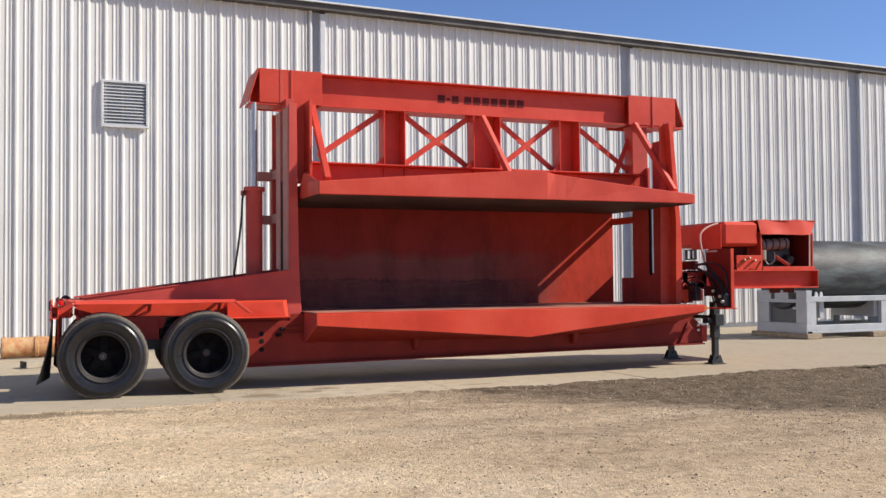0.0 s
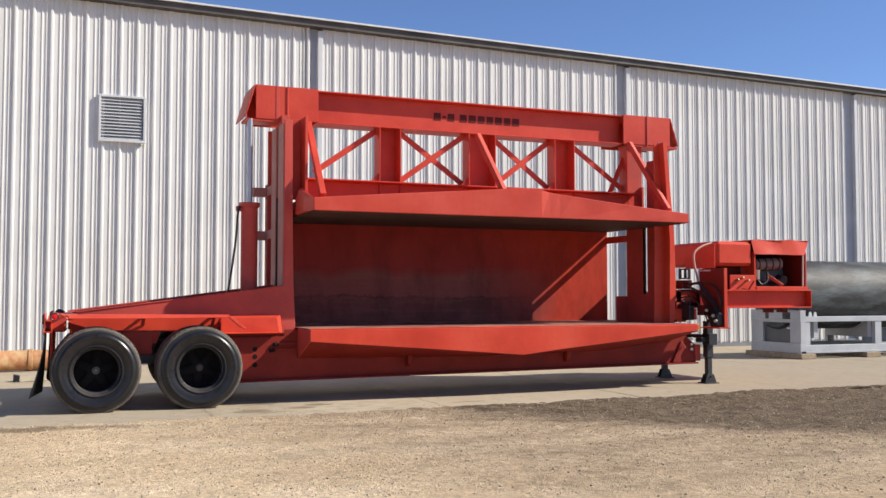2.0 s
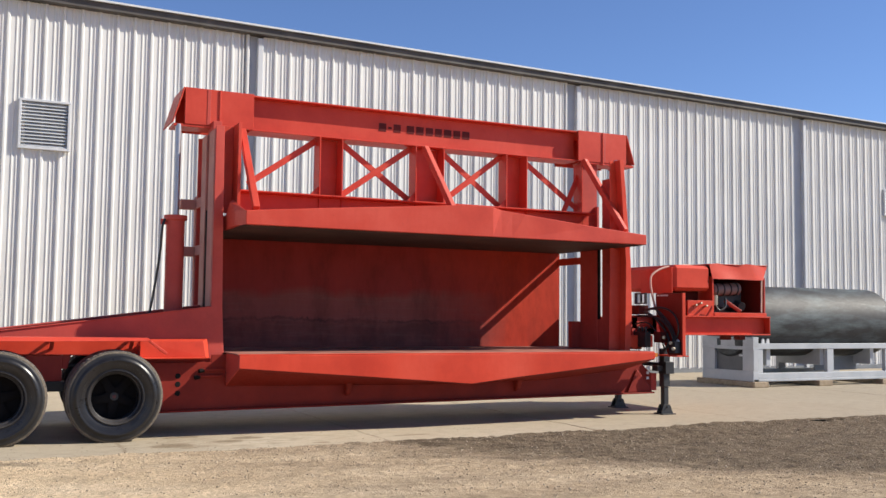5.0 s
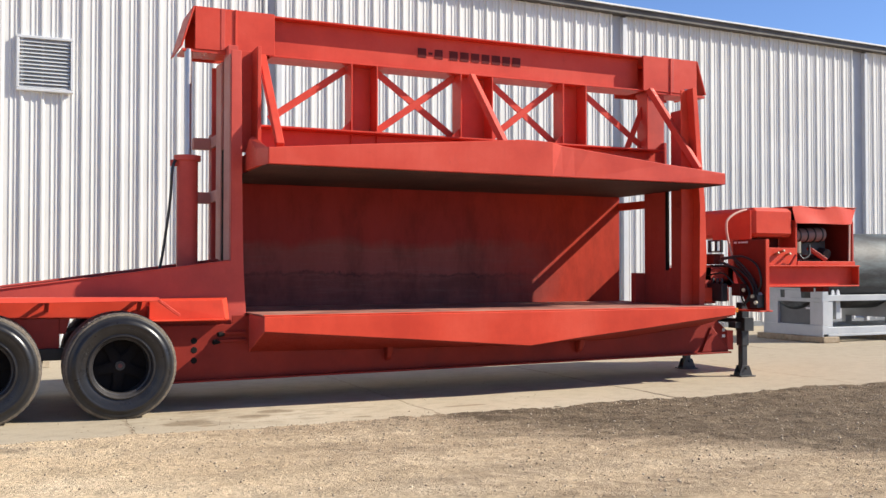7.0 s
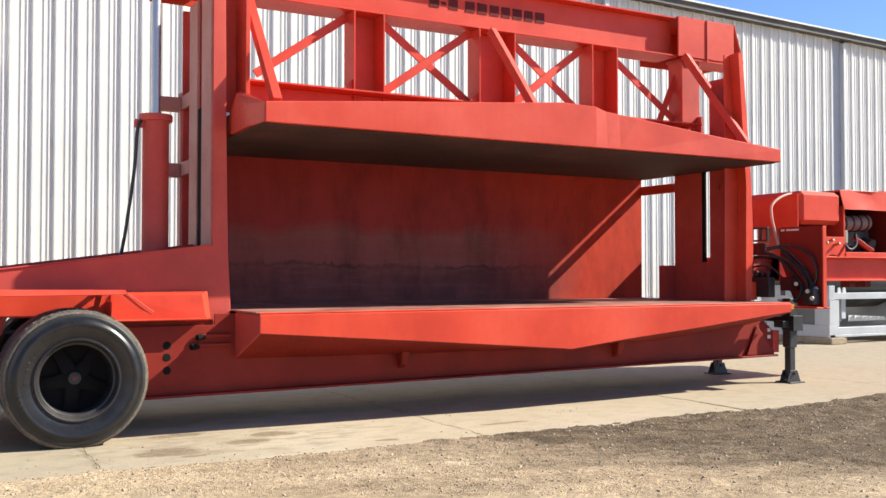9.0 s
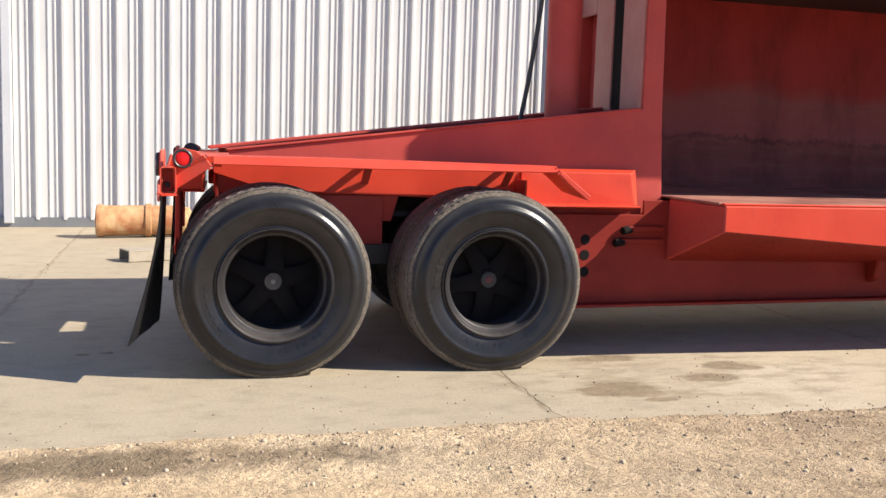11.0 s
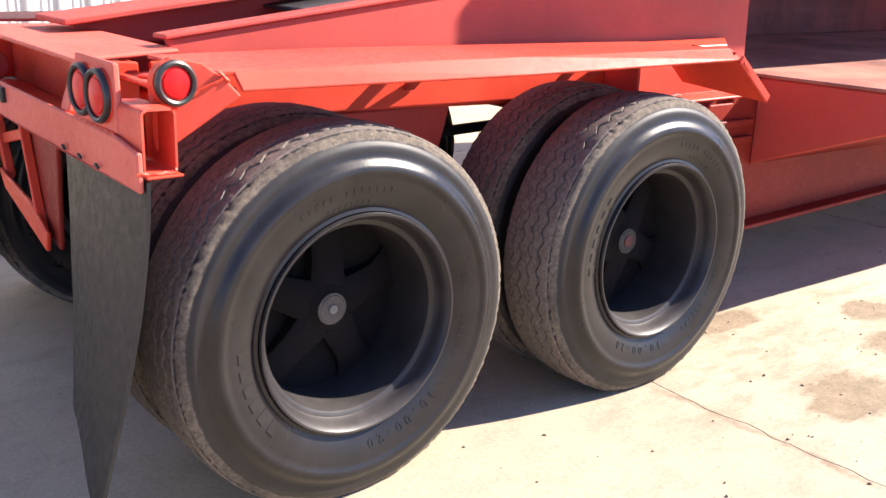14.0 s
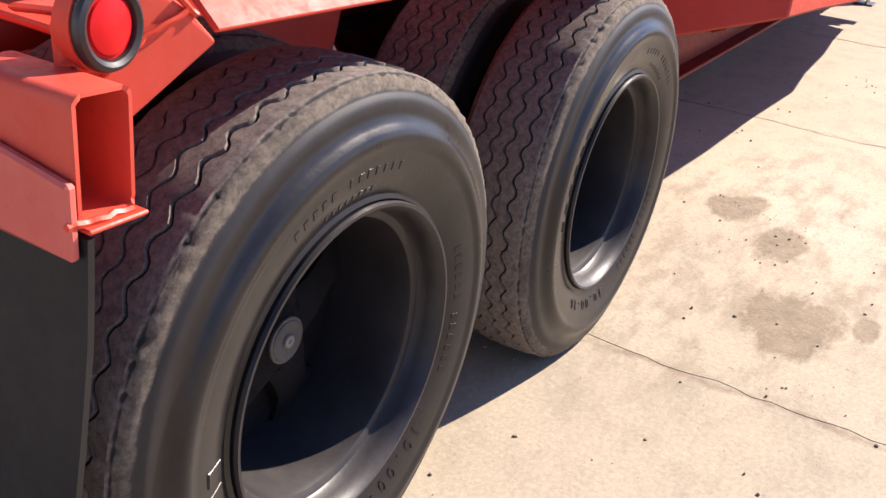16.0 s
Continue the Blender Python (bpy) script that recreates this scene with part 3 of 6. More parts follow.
def lathe(profile, seg=64, bm=None, closed=True):
    """Turns a profile of (radius, y) round the y axis."""
    bm = bm or bmesh.new()
    rings = []
    for i in range(seg):
        a = 2 * math.pi * i / seg
        rings.append([bm.verts.new((r * math.cos(a), y, r * math.sin(a))) for r, y in profile])
    n = len(profile)
    for i in range(seg):
        p, q = rings[i], rings[(i + 1) % seg]
        for j in range(n if closed else n - 1):
            bm.faces.new((p[j], q[j], q[(j + 1) % n], p[(j + 1) % n]))
    return bm


def thing(name, label, category, at=(0, 0, 0), group="", kind=""):
    ob = new(name)
    ob.location = at
    return tagged(ob, label, category, group, kind)


# ---- ground ----
def ground_height(x, y):
    """Gravel lies a little above the slab along its edge and dips under it behind."""
    edge = -1.18 + 0.08 * noise.noise((x * 0.55, 3.1, 0)) + 0.05 * noise.noise((x * 2.3, 7.7, 0)) + 0.035 * max(0.0, x - 5.5)
    d = y - edge
    lump = 0.016 * noise.noise((x * 0.9, y * 1.3, 0)) + 0.008 * noise.noise((x * 4.1, y * 4.6, 2))
    soil = max(0.0, min(1.0, (x + 0.85 * (y + 1.15) - 1.6) * 0.3)) * max(0.0, min(1.0, (y + 6.5) * 0.4))
    # wheel ruts run along the slab, broken up by clods
    lump += soil * (0.026 * noise.noise((x * 0.35, y * 3.1, 9)) + 0.014 * noise.noise((x * 1.4, y * 6.0, 4)))
    if -7.5 < y < -0.9 and -5 < x < 13:
        rough = 0.55 + 0.9 * soil
        lump += rough * (0.012 * abs(noise.noise((x * 3.1, y * 3.6, 3))) + 0.014 * noise.noise((x * 5.5 + y * 2.5, y * 9.2, 8)) + 0.009 * noise.noise((x * 12.0, y * 13.5, 6)) - 0.004)
    base = -0.004 - max(0.0, min(0.10, d * 0.22)) + 0.016 * math.exp(-(d / 0.25) ** 2)
    return base + lump * (1.0 if d < 0.1 else 0.3)


def build_ground():
    bm = bmesh.new()
    xs = [-400, -120, -40, -16, -9, -6] + [-4.5 + 0.055 * i for i in range(300)] + [12.1 + 0.2 * i for i in range(25)] + [17.5, 20, 25, 40, 120, 400]
    ys = [-400, -120, -45, -22, -15] + [-12.5 + 0.25 * i for i in range(22)] + [-7.0 + 0.1 * i for i in range(15)] + [-5.5 + 0.05 * i for i in range(95)] + [-0.6, 0, 3, 9, 40, 120, 400]
    grid = [[bm.verts.new((x, y, ground_height(x, y) if -0.9 > y > -30 and -10 < x < 22 else (-0.10 if y > -0.9 else 0.0))) for y in ys] for x in xs]
    for i in range(len(xs) - 1):
        for j in range(len(ys) - 1):
            bm.faces.new((grid[i][j], grid[i + 1][j], grid[i + 1][j + 1], grid[i][j + 1]))
    ob = part("ground", bm, GRAVEL, smooth=True)
    return tagged(ob, "pale packed gravel yard with dark churned soil patches", "ground", kind="structure")


build_ground()

JOINTS = [-60, -30, -12, -7.585, -4.645, -1.705, 1.25, 4.175, 7.115, 10.055, 12.995, 15.935, 18.875, 23, 30, 45, 80]


def build_pavement():
    base = tagged(part("pavement", box(-60, 80, -0.85, 9.6, -0.30, -0.0045), CONCRETE), "pale worn concrete apron along the building", "pavement", kind="structure")
    rng = random.Random(4)
    for a, b in zip(JOINTS, JOINTS[1:]):
        for y0, y1 in ((-1.16, 3.6), (3.615, 9.6)):
            bm = bmesh.new()
            skew = 0.012
            lift = rng.uniform(-0.002, 0.002)
            n = 24 if y0 < 0 and -5 < a < 14 else 1
            front = []
            for i in range(n + 1):
                x = a + 0.0025 + (b - a - 0.005) * i / n
                front.append((x, y0 + (0.03 * noise.noise((x * 2.7, 1, 1)) + 0.035 * max(0.0, x - 5.5) if y0 < 0 else 0.0)))
            def side(x, inset):
                return [(x + inset + 0.075 * noise.noise((x, y * 1.7, 4)) + 0.045 * noise.noise((x, y * 6, 6)) + 0.015 * noise.noise((x, y * 19, 2)), y) for y in (y0 + (y1 - y0) * k / 90 for k in range(1, 90))]
            ring = front + side(b, -0.0018) + [(b - 0.0025, y1), (a + 0.0025, y1)] + side(a, 0.0018)[::-1]
            loft(bm, [(x, y, -0.14) for x, y in ring], [(x, y, lift) for x, y in ring])
            part("slab", bm, CONCRETE, base, bevel=0.002)


build_pavement()

# ---- building ----
WALL_SLOPE = 0.8 / 17


def wall_y(x):
    return 8.40 + (x + 3) * WALL_SLOPE


EAVE_Z = 7.50
BAYS = (-20.0, -11.1, -2.66, 5.06, 13.55, 21.85, 30.0, 38.2, 47.0, 58.0)


def build_wall():
    root = thing("wall_building", "long white corrugated steel building wall with grey pilaster strips", "wall", kind="structure")
    for a, b in zip(BAYS, BAYS[1:]):
        # one sheet of trapezoid ribs, each bay between two pilasters
        bm = bmesh.new()
        x, line = a + 0.10, []
        pitch = 0.338
        while x < b - 0.46:
            for dx, dy in ((0, 0), (0.078, 0), (0.088, -0.013), (0.104, -0.013), (0.114, 0), (0.160, 0), (0.170, -0.013), (0.186, -0.013), (0.196, 0), (0.238, 0), (0.262, -0.040), (0.296, -0.040), (0.320, 0)):
                line.append((x + dx, dy))
            x += pitch
        line.append((min(x, b - 0.40), 0))
        low = [bm.verts.new((px, wall_y(px) + dy, 0.10)) for px, dy in line]
        top = [bm.verts.new((px, wall_y(px) + dy, EAVE_Z)) for px, dy in line]
        for i in range(len(line) - 1):
            bm.faces.new((low[i], low[i + 1], top[i + 1], top[i]))
        part("corrugated_sheet", bm, SHEET, root)
        # flat strip, proud post and base trim beside the sheet
        bm = bmesh.new()
        loft(bm, [(b - 0.46, wall_y(b) + 0.05, 0.05), (b - 0.02, wall_y(b) + 0.05, 0.05), (b - 0.02, wall_y(b) + 0.09, 0.05), (b - 0.46, wall_y(b) + 0.09, 0.05)],
             [(b - 0.46, wall_y(b) + 0.05, EAVE_Z), (b - 0.02, wall_y(b) + 0.05, EAVE_Z), (b - 0.02, wall_y(b) + 0.09, EAVE_Z), (b - 0.46, wall_y(b) + 0.09, EAVE_Z)])
        part("pilaster_strip", bm, TRIM, root)
        part("pilaster_post", box(b - 0.03, b + 0.09, wall_y(b) - 0.07, wall_y(b) + 0.10, 0.05, EAVE_Z - 0.05), TRIM_LIGHT, root, bevel=0.01)
        bm = bmesh.new()
        loft(bm, [(a, wall_y(a) - 0.03, -0.02), (b, wall_y(b) - 0.03, -0.02), (b, wall_y(b) + 0.2, -0.02), (a, wall_y(a) + 0.2, -0.02)],
             [(a, wall_y(a) - 0.03, 0.13), (b, wall_y(b) - 0.03, 0.13), (b, wall_y(b) + 0.2, 0.13), (a, wall_y(a) + 0.2, 0.13)])
        part("base_kerb", bm, PANEL_GREY, root, "grey kerb strip at the foot of the sheeting")
    a, b = BAYS[0], BAYS[-1]

    def run(dy0, dy1, z0, z1, name, mat, label):
        bm = bmesh.new()
        loft(bm, [(a, wall_y(a) + dy0, z0), (b, wall_y(b) + dy0, z0), (b, wall_y(b) + dy1, z0), (a, wall_y(a) + dy1, z0)],
             [(a, wall_y(a) + dy0, z1), (b, wall_y(b) + dy0, z1), (b, wall_y(b) + dy1, z1), (a, wall_y(a) + dy1, z1)])
        return part(name, bm, mat, root, label, bevel=0.008)
    run(0.10, 0.30, 0.0, EAVE_Z, "wall_core", TRIM, "plain inner wall behind the sheeting")
    run(-0.20, 0.30, EAVE_Z, EAVE_Z + 0.15, "eave_gutter", EAVE, "dark brown eave gutter")
    bm = bmesh.new()
    loft(bm, [(a, wall_y(a) - 0.26, EAVE_Z + 0.152), (b, wall_y(b) - 0.26, EAVE_Z + 0.152), (b, wall_y(b) + 14, EAVE_Z + 1.3), (a, wall_y(a) + 14, EAVE_Z + 1.3)],
         [(a, wall_y(a) - 0.26, EAVE_Z + 0.19), (b, wall_y(b) - 0.26, EAVE_Z + 0.19), (b, wall_y(b) + 14, EAVE_Z + 1.35), (a, wall_y(a) + 14, EAVE_Z + 1.35)])
    part("roof", bm, TRIM_LIGHT, root, "pale metal roof edge")
    return root


build_wall()


def louver(x0, x1, z0, z1, mat, frame_mat, label, slats):
    y = wall_y((x0 + x1) / 2) - 0.05
    root = thing("wall_louver", label, "vent", group="wall vents")
    for q in ((x0, x1, z0, z0 + 0.05), (x0, x1, z1 - 0.05, z1), (x0, x0 + 0.05, z0 + 0.052, z1 - 0.052), (x1 - 0.05, x1, z0 + 0.052, z1 - 0.052)):
        part("frame_bar", box(q[0], q[1], y - 0.06, y + 0.04, q[2], q[3]), frame_mat, root, bevel=0.006)
    part("backing", box(x0 + 0.052, x1 - 0.052, y + 0.02, y + 0.03, z0 + 0.052, z1 - 0.052), PANEL_GREY, root)
    h = (z1 - z0 - 0.11) / slats
    for i in range(slats):
        z = z0 + 0.056 + i * h
        part("slat", yz([(y - 0.045, z), (y - 0.038, z), (y + 0.015, z + h * 0.95), (y + 0.008, z + h * 0.95)], x0 + 0.055, x1 - 0.055), mat, root)
    return root


louver(0.33, 1.27, 4.60, 5.58, VENT_MAT, TRIM_LIGHT, "grey metal louvred vent on the white wall", 13)
louver(25.40, 26.12, 4.77, 5.61, TRIM_LIGHT, TRIM_LIGHT, "small white louvred vent on the white wall", 8)
louver(31.35, 32.20, 5.56, 6.35, WOOD, EAVE, "brown louvred vent high on the wall", 8)

door = thing("door_1", "plain white door in the corrugated wall", "door", kind="structure")
part("door_leaf", box(27.32, 28.28, wall_y(27.8) - 0.09, wall_y(27.8) - 0.05, 0.05, 2.15), TRIM, door, bevel=0.01)
for q in ((27.22, 27.315, 0.0, 2.24), (28.285, 28.38, 0.0, 2.24), (27.317, 28.283, 2.155, 2.24)):
    part("door_frame", box(q[0], q[1], wall_y(27.8) - 0.12, wall_y(27.8) + 0.02, q[2], q[3]), TRIM_LIGHT, door, bevel=0.008)

# ---- crusher trailer ----
YC = 1.05                      # middle of the trailer
FRONT, BACK = -0.23, 2.33      # outer faces of the two press plates
DECK_Z, PRESS_Z = 0.98, 2.53
AXLE_GAP = 1.235
crusher = thing("car_crusher_trailer", "red-orange painted steel mobile car crusher on a tandem-axle trailer", "car crusher")


SHIFT, SKEW = Vector((0, 0, 0)), 0.0      # carry the parts of the tail and the fenders to their place


def P(name, bm, mat=None, label="", bevel=0.004, smooth=False, under=None):
    for v in bm.verts:
        v.co += SHIFT
        v.co.x += SKEW * max(0.0, v.co.y)
    return part(name, bm, mat or RED, under or crusher, label, bevel, smooth)


def section_run(rows, bm=None):
    """A solid through outlines in y and z given at several x."""
    bm = bm or bmesh.new()
    rings = [[bm.verts.new((x, y, z)) for y, z in ring] for x, ring in rows]
    n = len(rings[0])
    for a, b in zip(rings, rings[1:]):
        for i in range(n):
            bm.faces.new((a[i], a[(i + 1) % n], b[(i + 1) % n], b[i]))
    bm.faces.new(rings[0][::-1])
    bm.faces.new(rings[-1])
    return bm


# lower press plate: the fascia is deepest at its kink, its underside runs back to the frame
def lower_ring(zb, zw, y0=FRONT):
    return [(y0, DECK_Z - 0.012), (y0, zb), (0.45, zw), (0.45, DECK_Z - 0.012)]


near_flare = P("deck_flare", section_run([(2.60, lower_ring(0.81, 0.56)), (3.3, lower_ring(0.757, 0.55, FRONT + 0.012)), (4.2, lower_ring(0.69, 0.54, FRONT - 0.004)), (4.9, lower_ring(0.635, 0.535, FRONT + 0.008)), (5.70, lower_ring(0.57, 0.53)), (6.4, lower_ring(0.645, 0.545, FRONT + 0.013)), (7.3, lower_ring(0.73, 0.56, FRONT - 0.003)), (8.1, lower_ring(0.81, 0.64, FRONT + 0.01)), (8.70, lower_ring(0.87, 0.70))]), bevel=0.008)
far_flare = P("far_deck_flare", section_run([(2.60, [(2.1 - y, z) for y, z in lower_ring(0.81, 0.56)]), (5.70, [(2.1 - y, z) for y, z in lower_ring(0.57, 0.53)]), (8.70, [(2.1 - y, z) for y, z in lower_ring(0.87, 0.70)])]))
# Shade put in by face direction: dull rear ends, dark undersides.
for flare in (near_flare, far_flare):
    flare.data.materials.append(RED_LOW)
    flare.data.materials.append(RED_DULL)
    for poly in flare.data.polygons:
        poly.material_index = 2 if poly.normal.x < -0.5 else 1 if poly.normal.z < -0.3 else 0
P("deck_plate", box(2.59, 8.62, -0.17, 2.25, DECK_Z - 0.010, DECK_Z + 0.004), DECK_TOP, "dirty scraped steel deck plate")
P("deck_rim", box(2.60, 8.70, FRONT + 0.015, -0.172, DECK_Z - 0.010, DECK_Z + 0.002))
for x in (4.20, 6.76):
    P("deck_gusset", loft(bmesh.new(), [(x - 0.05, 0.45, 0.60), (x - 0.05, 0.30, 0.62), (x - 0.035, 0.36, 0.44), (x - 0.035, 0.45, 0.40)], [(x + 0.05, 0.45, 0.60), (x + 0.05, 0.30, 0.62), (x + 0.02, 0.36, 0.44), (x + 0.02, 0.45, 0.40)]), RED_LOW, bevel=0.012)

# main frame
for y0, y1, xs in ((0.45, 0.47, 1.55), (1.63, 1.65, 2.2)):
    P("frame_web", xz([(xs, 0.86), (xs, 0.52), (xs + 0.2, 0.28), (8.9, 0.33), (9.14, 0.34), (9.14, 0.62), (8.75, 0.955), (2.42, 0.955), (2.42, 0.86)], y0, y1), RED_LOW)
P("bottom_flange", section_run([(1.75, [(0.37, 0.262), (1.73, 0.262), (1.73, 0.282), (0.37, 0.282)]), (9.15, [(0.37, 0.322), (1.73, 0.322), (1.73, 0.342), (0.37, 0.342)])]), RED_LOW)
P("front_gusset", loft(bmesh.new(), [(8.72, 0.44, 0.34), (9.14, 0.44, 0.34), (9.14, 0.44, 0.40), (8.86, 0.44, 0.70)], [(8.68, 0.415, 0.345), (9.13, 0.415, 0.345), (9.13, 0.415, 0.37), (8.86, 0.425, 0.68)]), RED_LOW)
P("frame_nose", box(9.14, 9.24, 0.44, 1.66, 0.36, 0.62), RED_DULL)
for z in (0.696, 0.597, 0.488):
    P("frame_hole", rod((2.02, 0.462, z), (2.02, 0.446, z), 0.034, 20), MATT_BLACK, "dark round hole in the frame")
for z, xb in ((0.765, 2.285), (0.685, 2.235)):
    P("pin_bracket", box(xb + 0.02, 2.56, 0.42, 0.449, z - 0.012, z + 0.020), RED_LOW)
    P("bracket_pin", rod((xb + 0.05, 0.445, z), (xb - 0.02, 0.425, z - 0.010), 0.026, 18), MATT_BLACK, "black pin", smooth=True)

# rear gooseneck over the axles
P("ramp_side_plate", xz([(-0.22, 1.20), (-0.19, 1.12), (0.1, 1.04), (2.42, 0.84), (2.587, 0.84), (2.585, 1.0), (2.558, 1.53), (2.540, 2.54), (2.527, 3.84), (2.42, 3.84), (2.42, 1.545)], 0.53, 0.555), RED_DULL)
P("far_ramp_side_plate", xz([(-0.22, 1.20), (-0.19, 1.12), (0.1, 1.04), (2.42, 0.84), (2.59, 0.84), (2.59, 1.56), (2.42, 1.545)], 1.545, 1.57), RED_DULL)
P("ramp_top_flange", bar((-0.23, 0.56, 1.206), (2.40, 0.56, 1.545), 0.09, 0.014), RED_DULL)
P("ramp_spine_flange", bar((-0.31, 1.26, 1.208), (2.40, 1.26, 1.560), 0.30, 0.02), RED_DULL)
P("ramp_spine_web", xz([(-0.25, 1.202), (-0.22, 1.13), (2.40, 1.15), (2.40, 1.55)], 1.24, 1.28), RED_DULL)
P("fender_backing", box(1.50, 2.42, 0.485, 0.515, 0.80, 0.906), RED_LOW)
P("ramp_cover", section_run([(0.475, [(0.56, 1.243), (1.55, 1.243), (1.55, 1.258), (0.56, 1.258)]), (2.40, [(0.56, 1.50), (1.55, 1.50), (1.55, 1.515), (0.56, 1.515)])]), BLACK, "black rubber cover on the ramp")
P("rear_deck", box(0.475, 0.9, 0.56, 1.54, 1.08, 1.10), RED)
P("frame_side_panel", box(0.25, 0.70, 0.492, 0.53, 0.56, 0.955), RED_DULL)
P("frame_side_panel", box(0.25, 0.70, 1.57, 1.61, 0.56, 0.955), RED_DULL)
P("frame_rail", box(-0.30, 1.60, 0.50, 0.56, 0.956, 1.06), RED_DULL)
P("frame_rail", box(-0.30, 1.60, 1.54, 1.60, 0.956, 1.06), RED_DULL)
P("frame_crossmember", box(0.30, 0.42, 0.56, 1.54, 0.70, 0.95), RED_DULL)
P("frame_crossmember", box(1.50, 1.60, 0.54, 1.56, 0.83, 0.95), RED_DULL)
P("brake_pipe", bar((0.71, 0.60, 0.835), (1.10, 0.60, 0.845), 0.03, 0.035), BLACK, "black pipe between the axles")
P("spring_hanger", loft(bmesh.new(), [(0.70, 0.50, 0.80), (0.755, 0.50, 0.80), (0.755, 0.53, 0.80), (0.70, 0.53, 0.80)], [(0.70, 0.50, 0.955), (0.80, 0.50, 0.955), (0.80, 0.53, 0.955), (0.70, 0.53, 0.955)]), RED_DULL)
for x in (0, AXLE_GAP):
    P("axle", rod((x, 0.05, 0.5), (x, 2.05, 0.5), 0.065, 16), BLACK)
P("equaliser_beam", bar((0.05, 0.50, 0.60), (1.16, 0.50, 0.60), 0.08, 0.12), BLACK)

# fenders, near and far
def fender(s, o):
    """s, o: sign and offset that carry y to the near or the far side."""
    def Y(y):
        return s * y + o
    top = P("fender_top", section_run([(-0.34, [(Y(0.37), 1.155), (Y(-0.04), 1.155), (Y(-0.04), 1.145), (Y(0.37), 1.145)]), (0.2, [(Y(0.37), 1.158), (Y(-0.055), 1.158), (Y(-0.055), 1.148), (Y(0.37), 1.148)]), (1.60, [(Y(0.37), 1.140), (Y(-0.055), 1.150), (Y(-0.055), 1.140), (Y(0.37), 1.130)])]), RED_SUN, bevel=0.002)
    P("fender_lip", section_run([(-0.31, [(Y(-0.055), 1.156), (Y(-0.098), 1.118), (Y(-0.090), 1.112), (Y(-0.048), 1.148)]), (0.6, [(Y(-0.055), 1.158), (Y(-0.102), 1.112), (Y(-0.094), 1.106), (Y(-0.048), 1.150)]), (1.60, [(Y(-0.055), 1.150), (Y(-0.104), 1.117), (Y(-0.096), 1.110), (Y(-0.048), 1.142)])]), RED_SUN, bevel=0.002, under=top)
    P("fender_end", loft(bmesh.new(), [(1.602, Y(0.27), 1.144), (1.602, Y(-0.115), 1.115), (1.80, Y(-0.10), 0.965), (1.78, Y(0.27), 1.00)], [(1.604, Y(0.27), 1.132), (1.604, Y(-0.115), 1.103), (1.795, Y(-0.10), 0.953), (1.775, Y(0.27), 0.988)]), RED, bevel=0.002, under=top)
    P("fender_end_lip", bar((1.592, Y(-0.106), 1.120), (1.795, Y(-0.100), 0.968), 0.012, 0.032), RED_SUN, bevel=0.004, under=top)
    P("fender_web", xz([(-0.29, 1.125), (-0.29, 1.05), (0.0, 0.96), (0.25, 0.945), (1.60, 0.91), (1.60, 1.125)], Y(0.475), Y(0.49)), RED, under=top)
    P("fender_box", loft(bmesh.new(), [(1.575, Y(0.458), 0.90), (2.36, Y(0.458), 0.90), (2.33, Y(0.468), 1.10), (1.575, Y(0.458), 1.10)], [(1.575, Y(0.53), 0.87), (2.42, Y(0.53), 0.86), (2.39, Y(0.53), 1.125), (1.575, Y(0.53), 1.12)]), RED, under=top)
    P("fender_sill", box(1.56, 2.34, min(Y(0.33), Y(0.52)), max(Y(0.33), Y(0.52)), 0.888, 0.899), RED, under=top)
    for x in (0.59, 1.47):
        P("fender_rib", bar((x, Y(0.474), 1.118), (x, Y(-0.04), 1.128), 0.045, 0.025), RED_DULL, under=top)
        P("fender_brace", bar((x, Y(0.474), 1.005), (x, Y(0.34), 1.115), 0.045, 0.02), RED_DULL, under=top)
    P("fender_gusset", box(1.545, 1.560, min(Y(0.30), Y(0.474)), max(Y(0.30), Y(0.474)), 0.93, 1.05), RED_DULL, under=top)


SHIFT = Vector((-0.015, 0, 0.024))
fender(1, -0.025)
fender(-1, 2.125)
SHIFT, SKEW = Vector((-0.026, -0.02, 0.02)), 0.042

# tail bar with its lamps
P("tail_plate", yz([(-0.157, 0.925), (0.28, 0.925), (1.75, 0.925), (2.15, 0.905), (2.17, 1.03), (-0.04, 1.03), (-0.157, 1.012)], -0.577, -0.563), TAIL_PINK)
P("tail_bar_top", loft(bmesh.new(), [(-0.525, 0.40, 1.152), (-0.525, 1.66, 1.152), (-0.20, 1.54, 1.158), (-0.20, 0.50, 1.158)], [(-0.525, 0.40, 1.140), (-0.525, 1.66, 1.140), (-0.20, 1.54, 1.146), (-0.20, 0.50, 1.146)]), RED_CHALK)
P("tray_back", box(-0.375, -0.36, 0.401, 1.66, 0.956, 1.138), RED)
P("tray_reel", rod((-0.50, 1.52, 1.03), (-0.50, 1.42, 1.03), 0.055, 24), RED_DULL, smooth=True)
P("tail_deck", box(-0.42, -0.25, 0.02, 0.395, 1.100, 1.112), RED)
P("tail_deck", box(-0.42, -0.25, 1.665, 2.08, 1.100, 1.112), RED)
# Dark plate added to darken the space behind the tow hanger.
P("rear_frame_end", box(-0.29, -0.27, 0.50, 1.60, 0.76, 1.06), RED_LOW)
P("tail_bar_floor", box(-0.562, -0.345, 0.40, 1.66, 0.945, 0.955), RED)
for a, b in ((0.385, 0.40), (1.661, 1.676)):
    P("tail_rib", xz([(-0.562, 0.96), (-0.36, 0.96), (-0.36, 1.139), (-0.525, 1.150), (-0.562, 1.04)], a, b), RED)
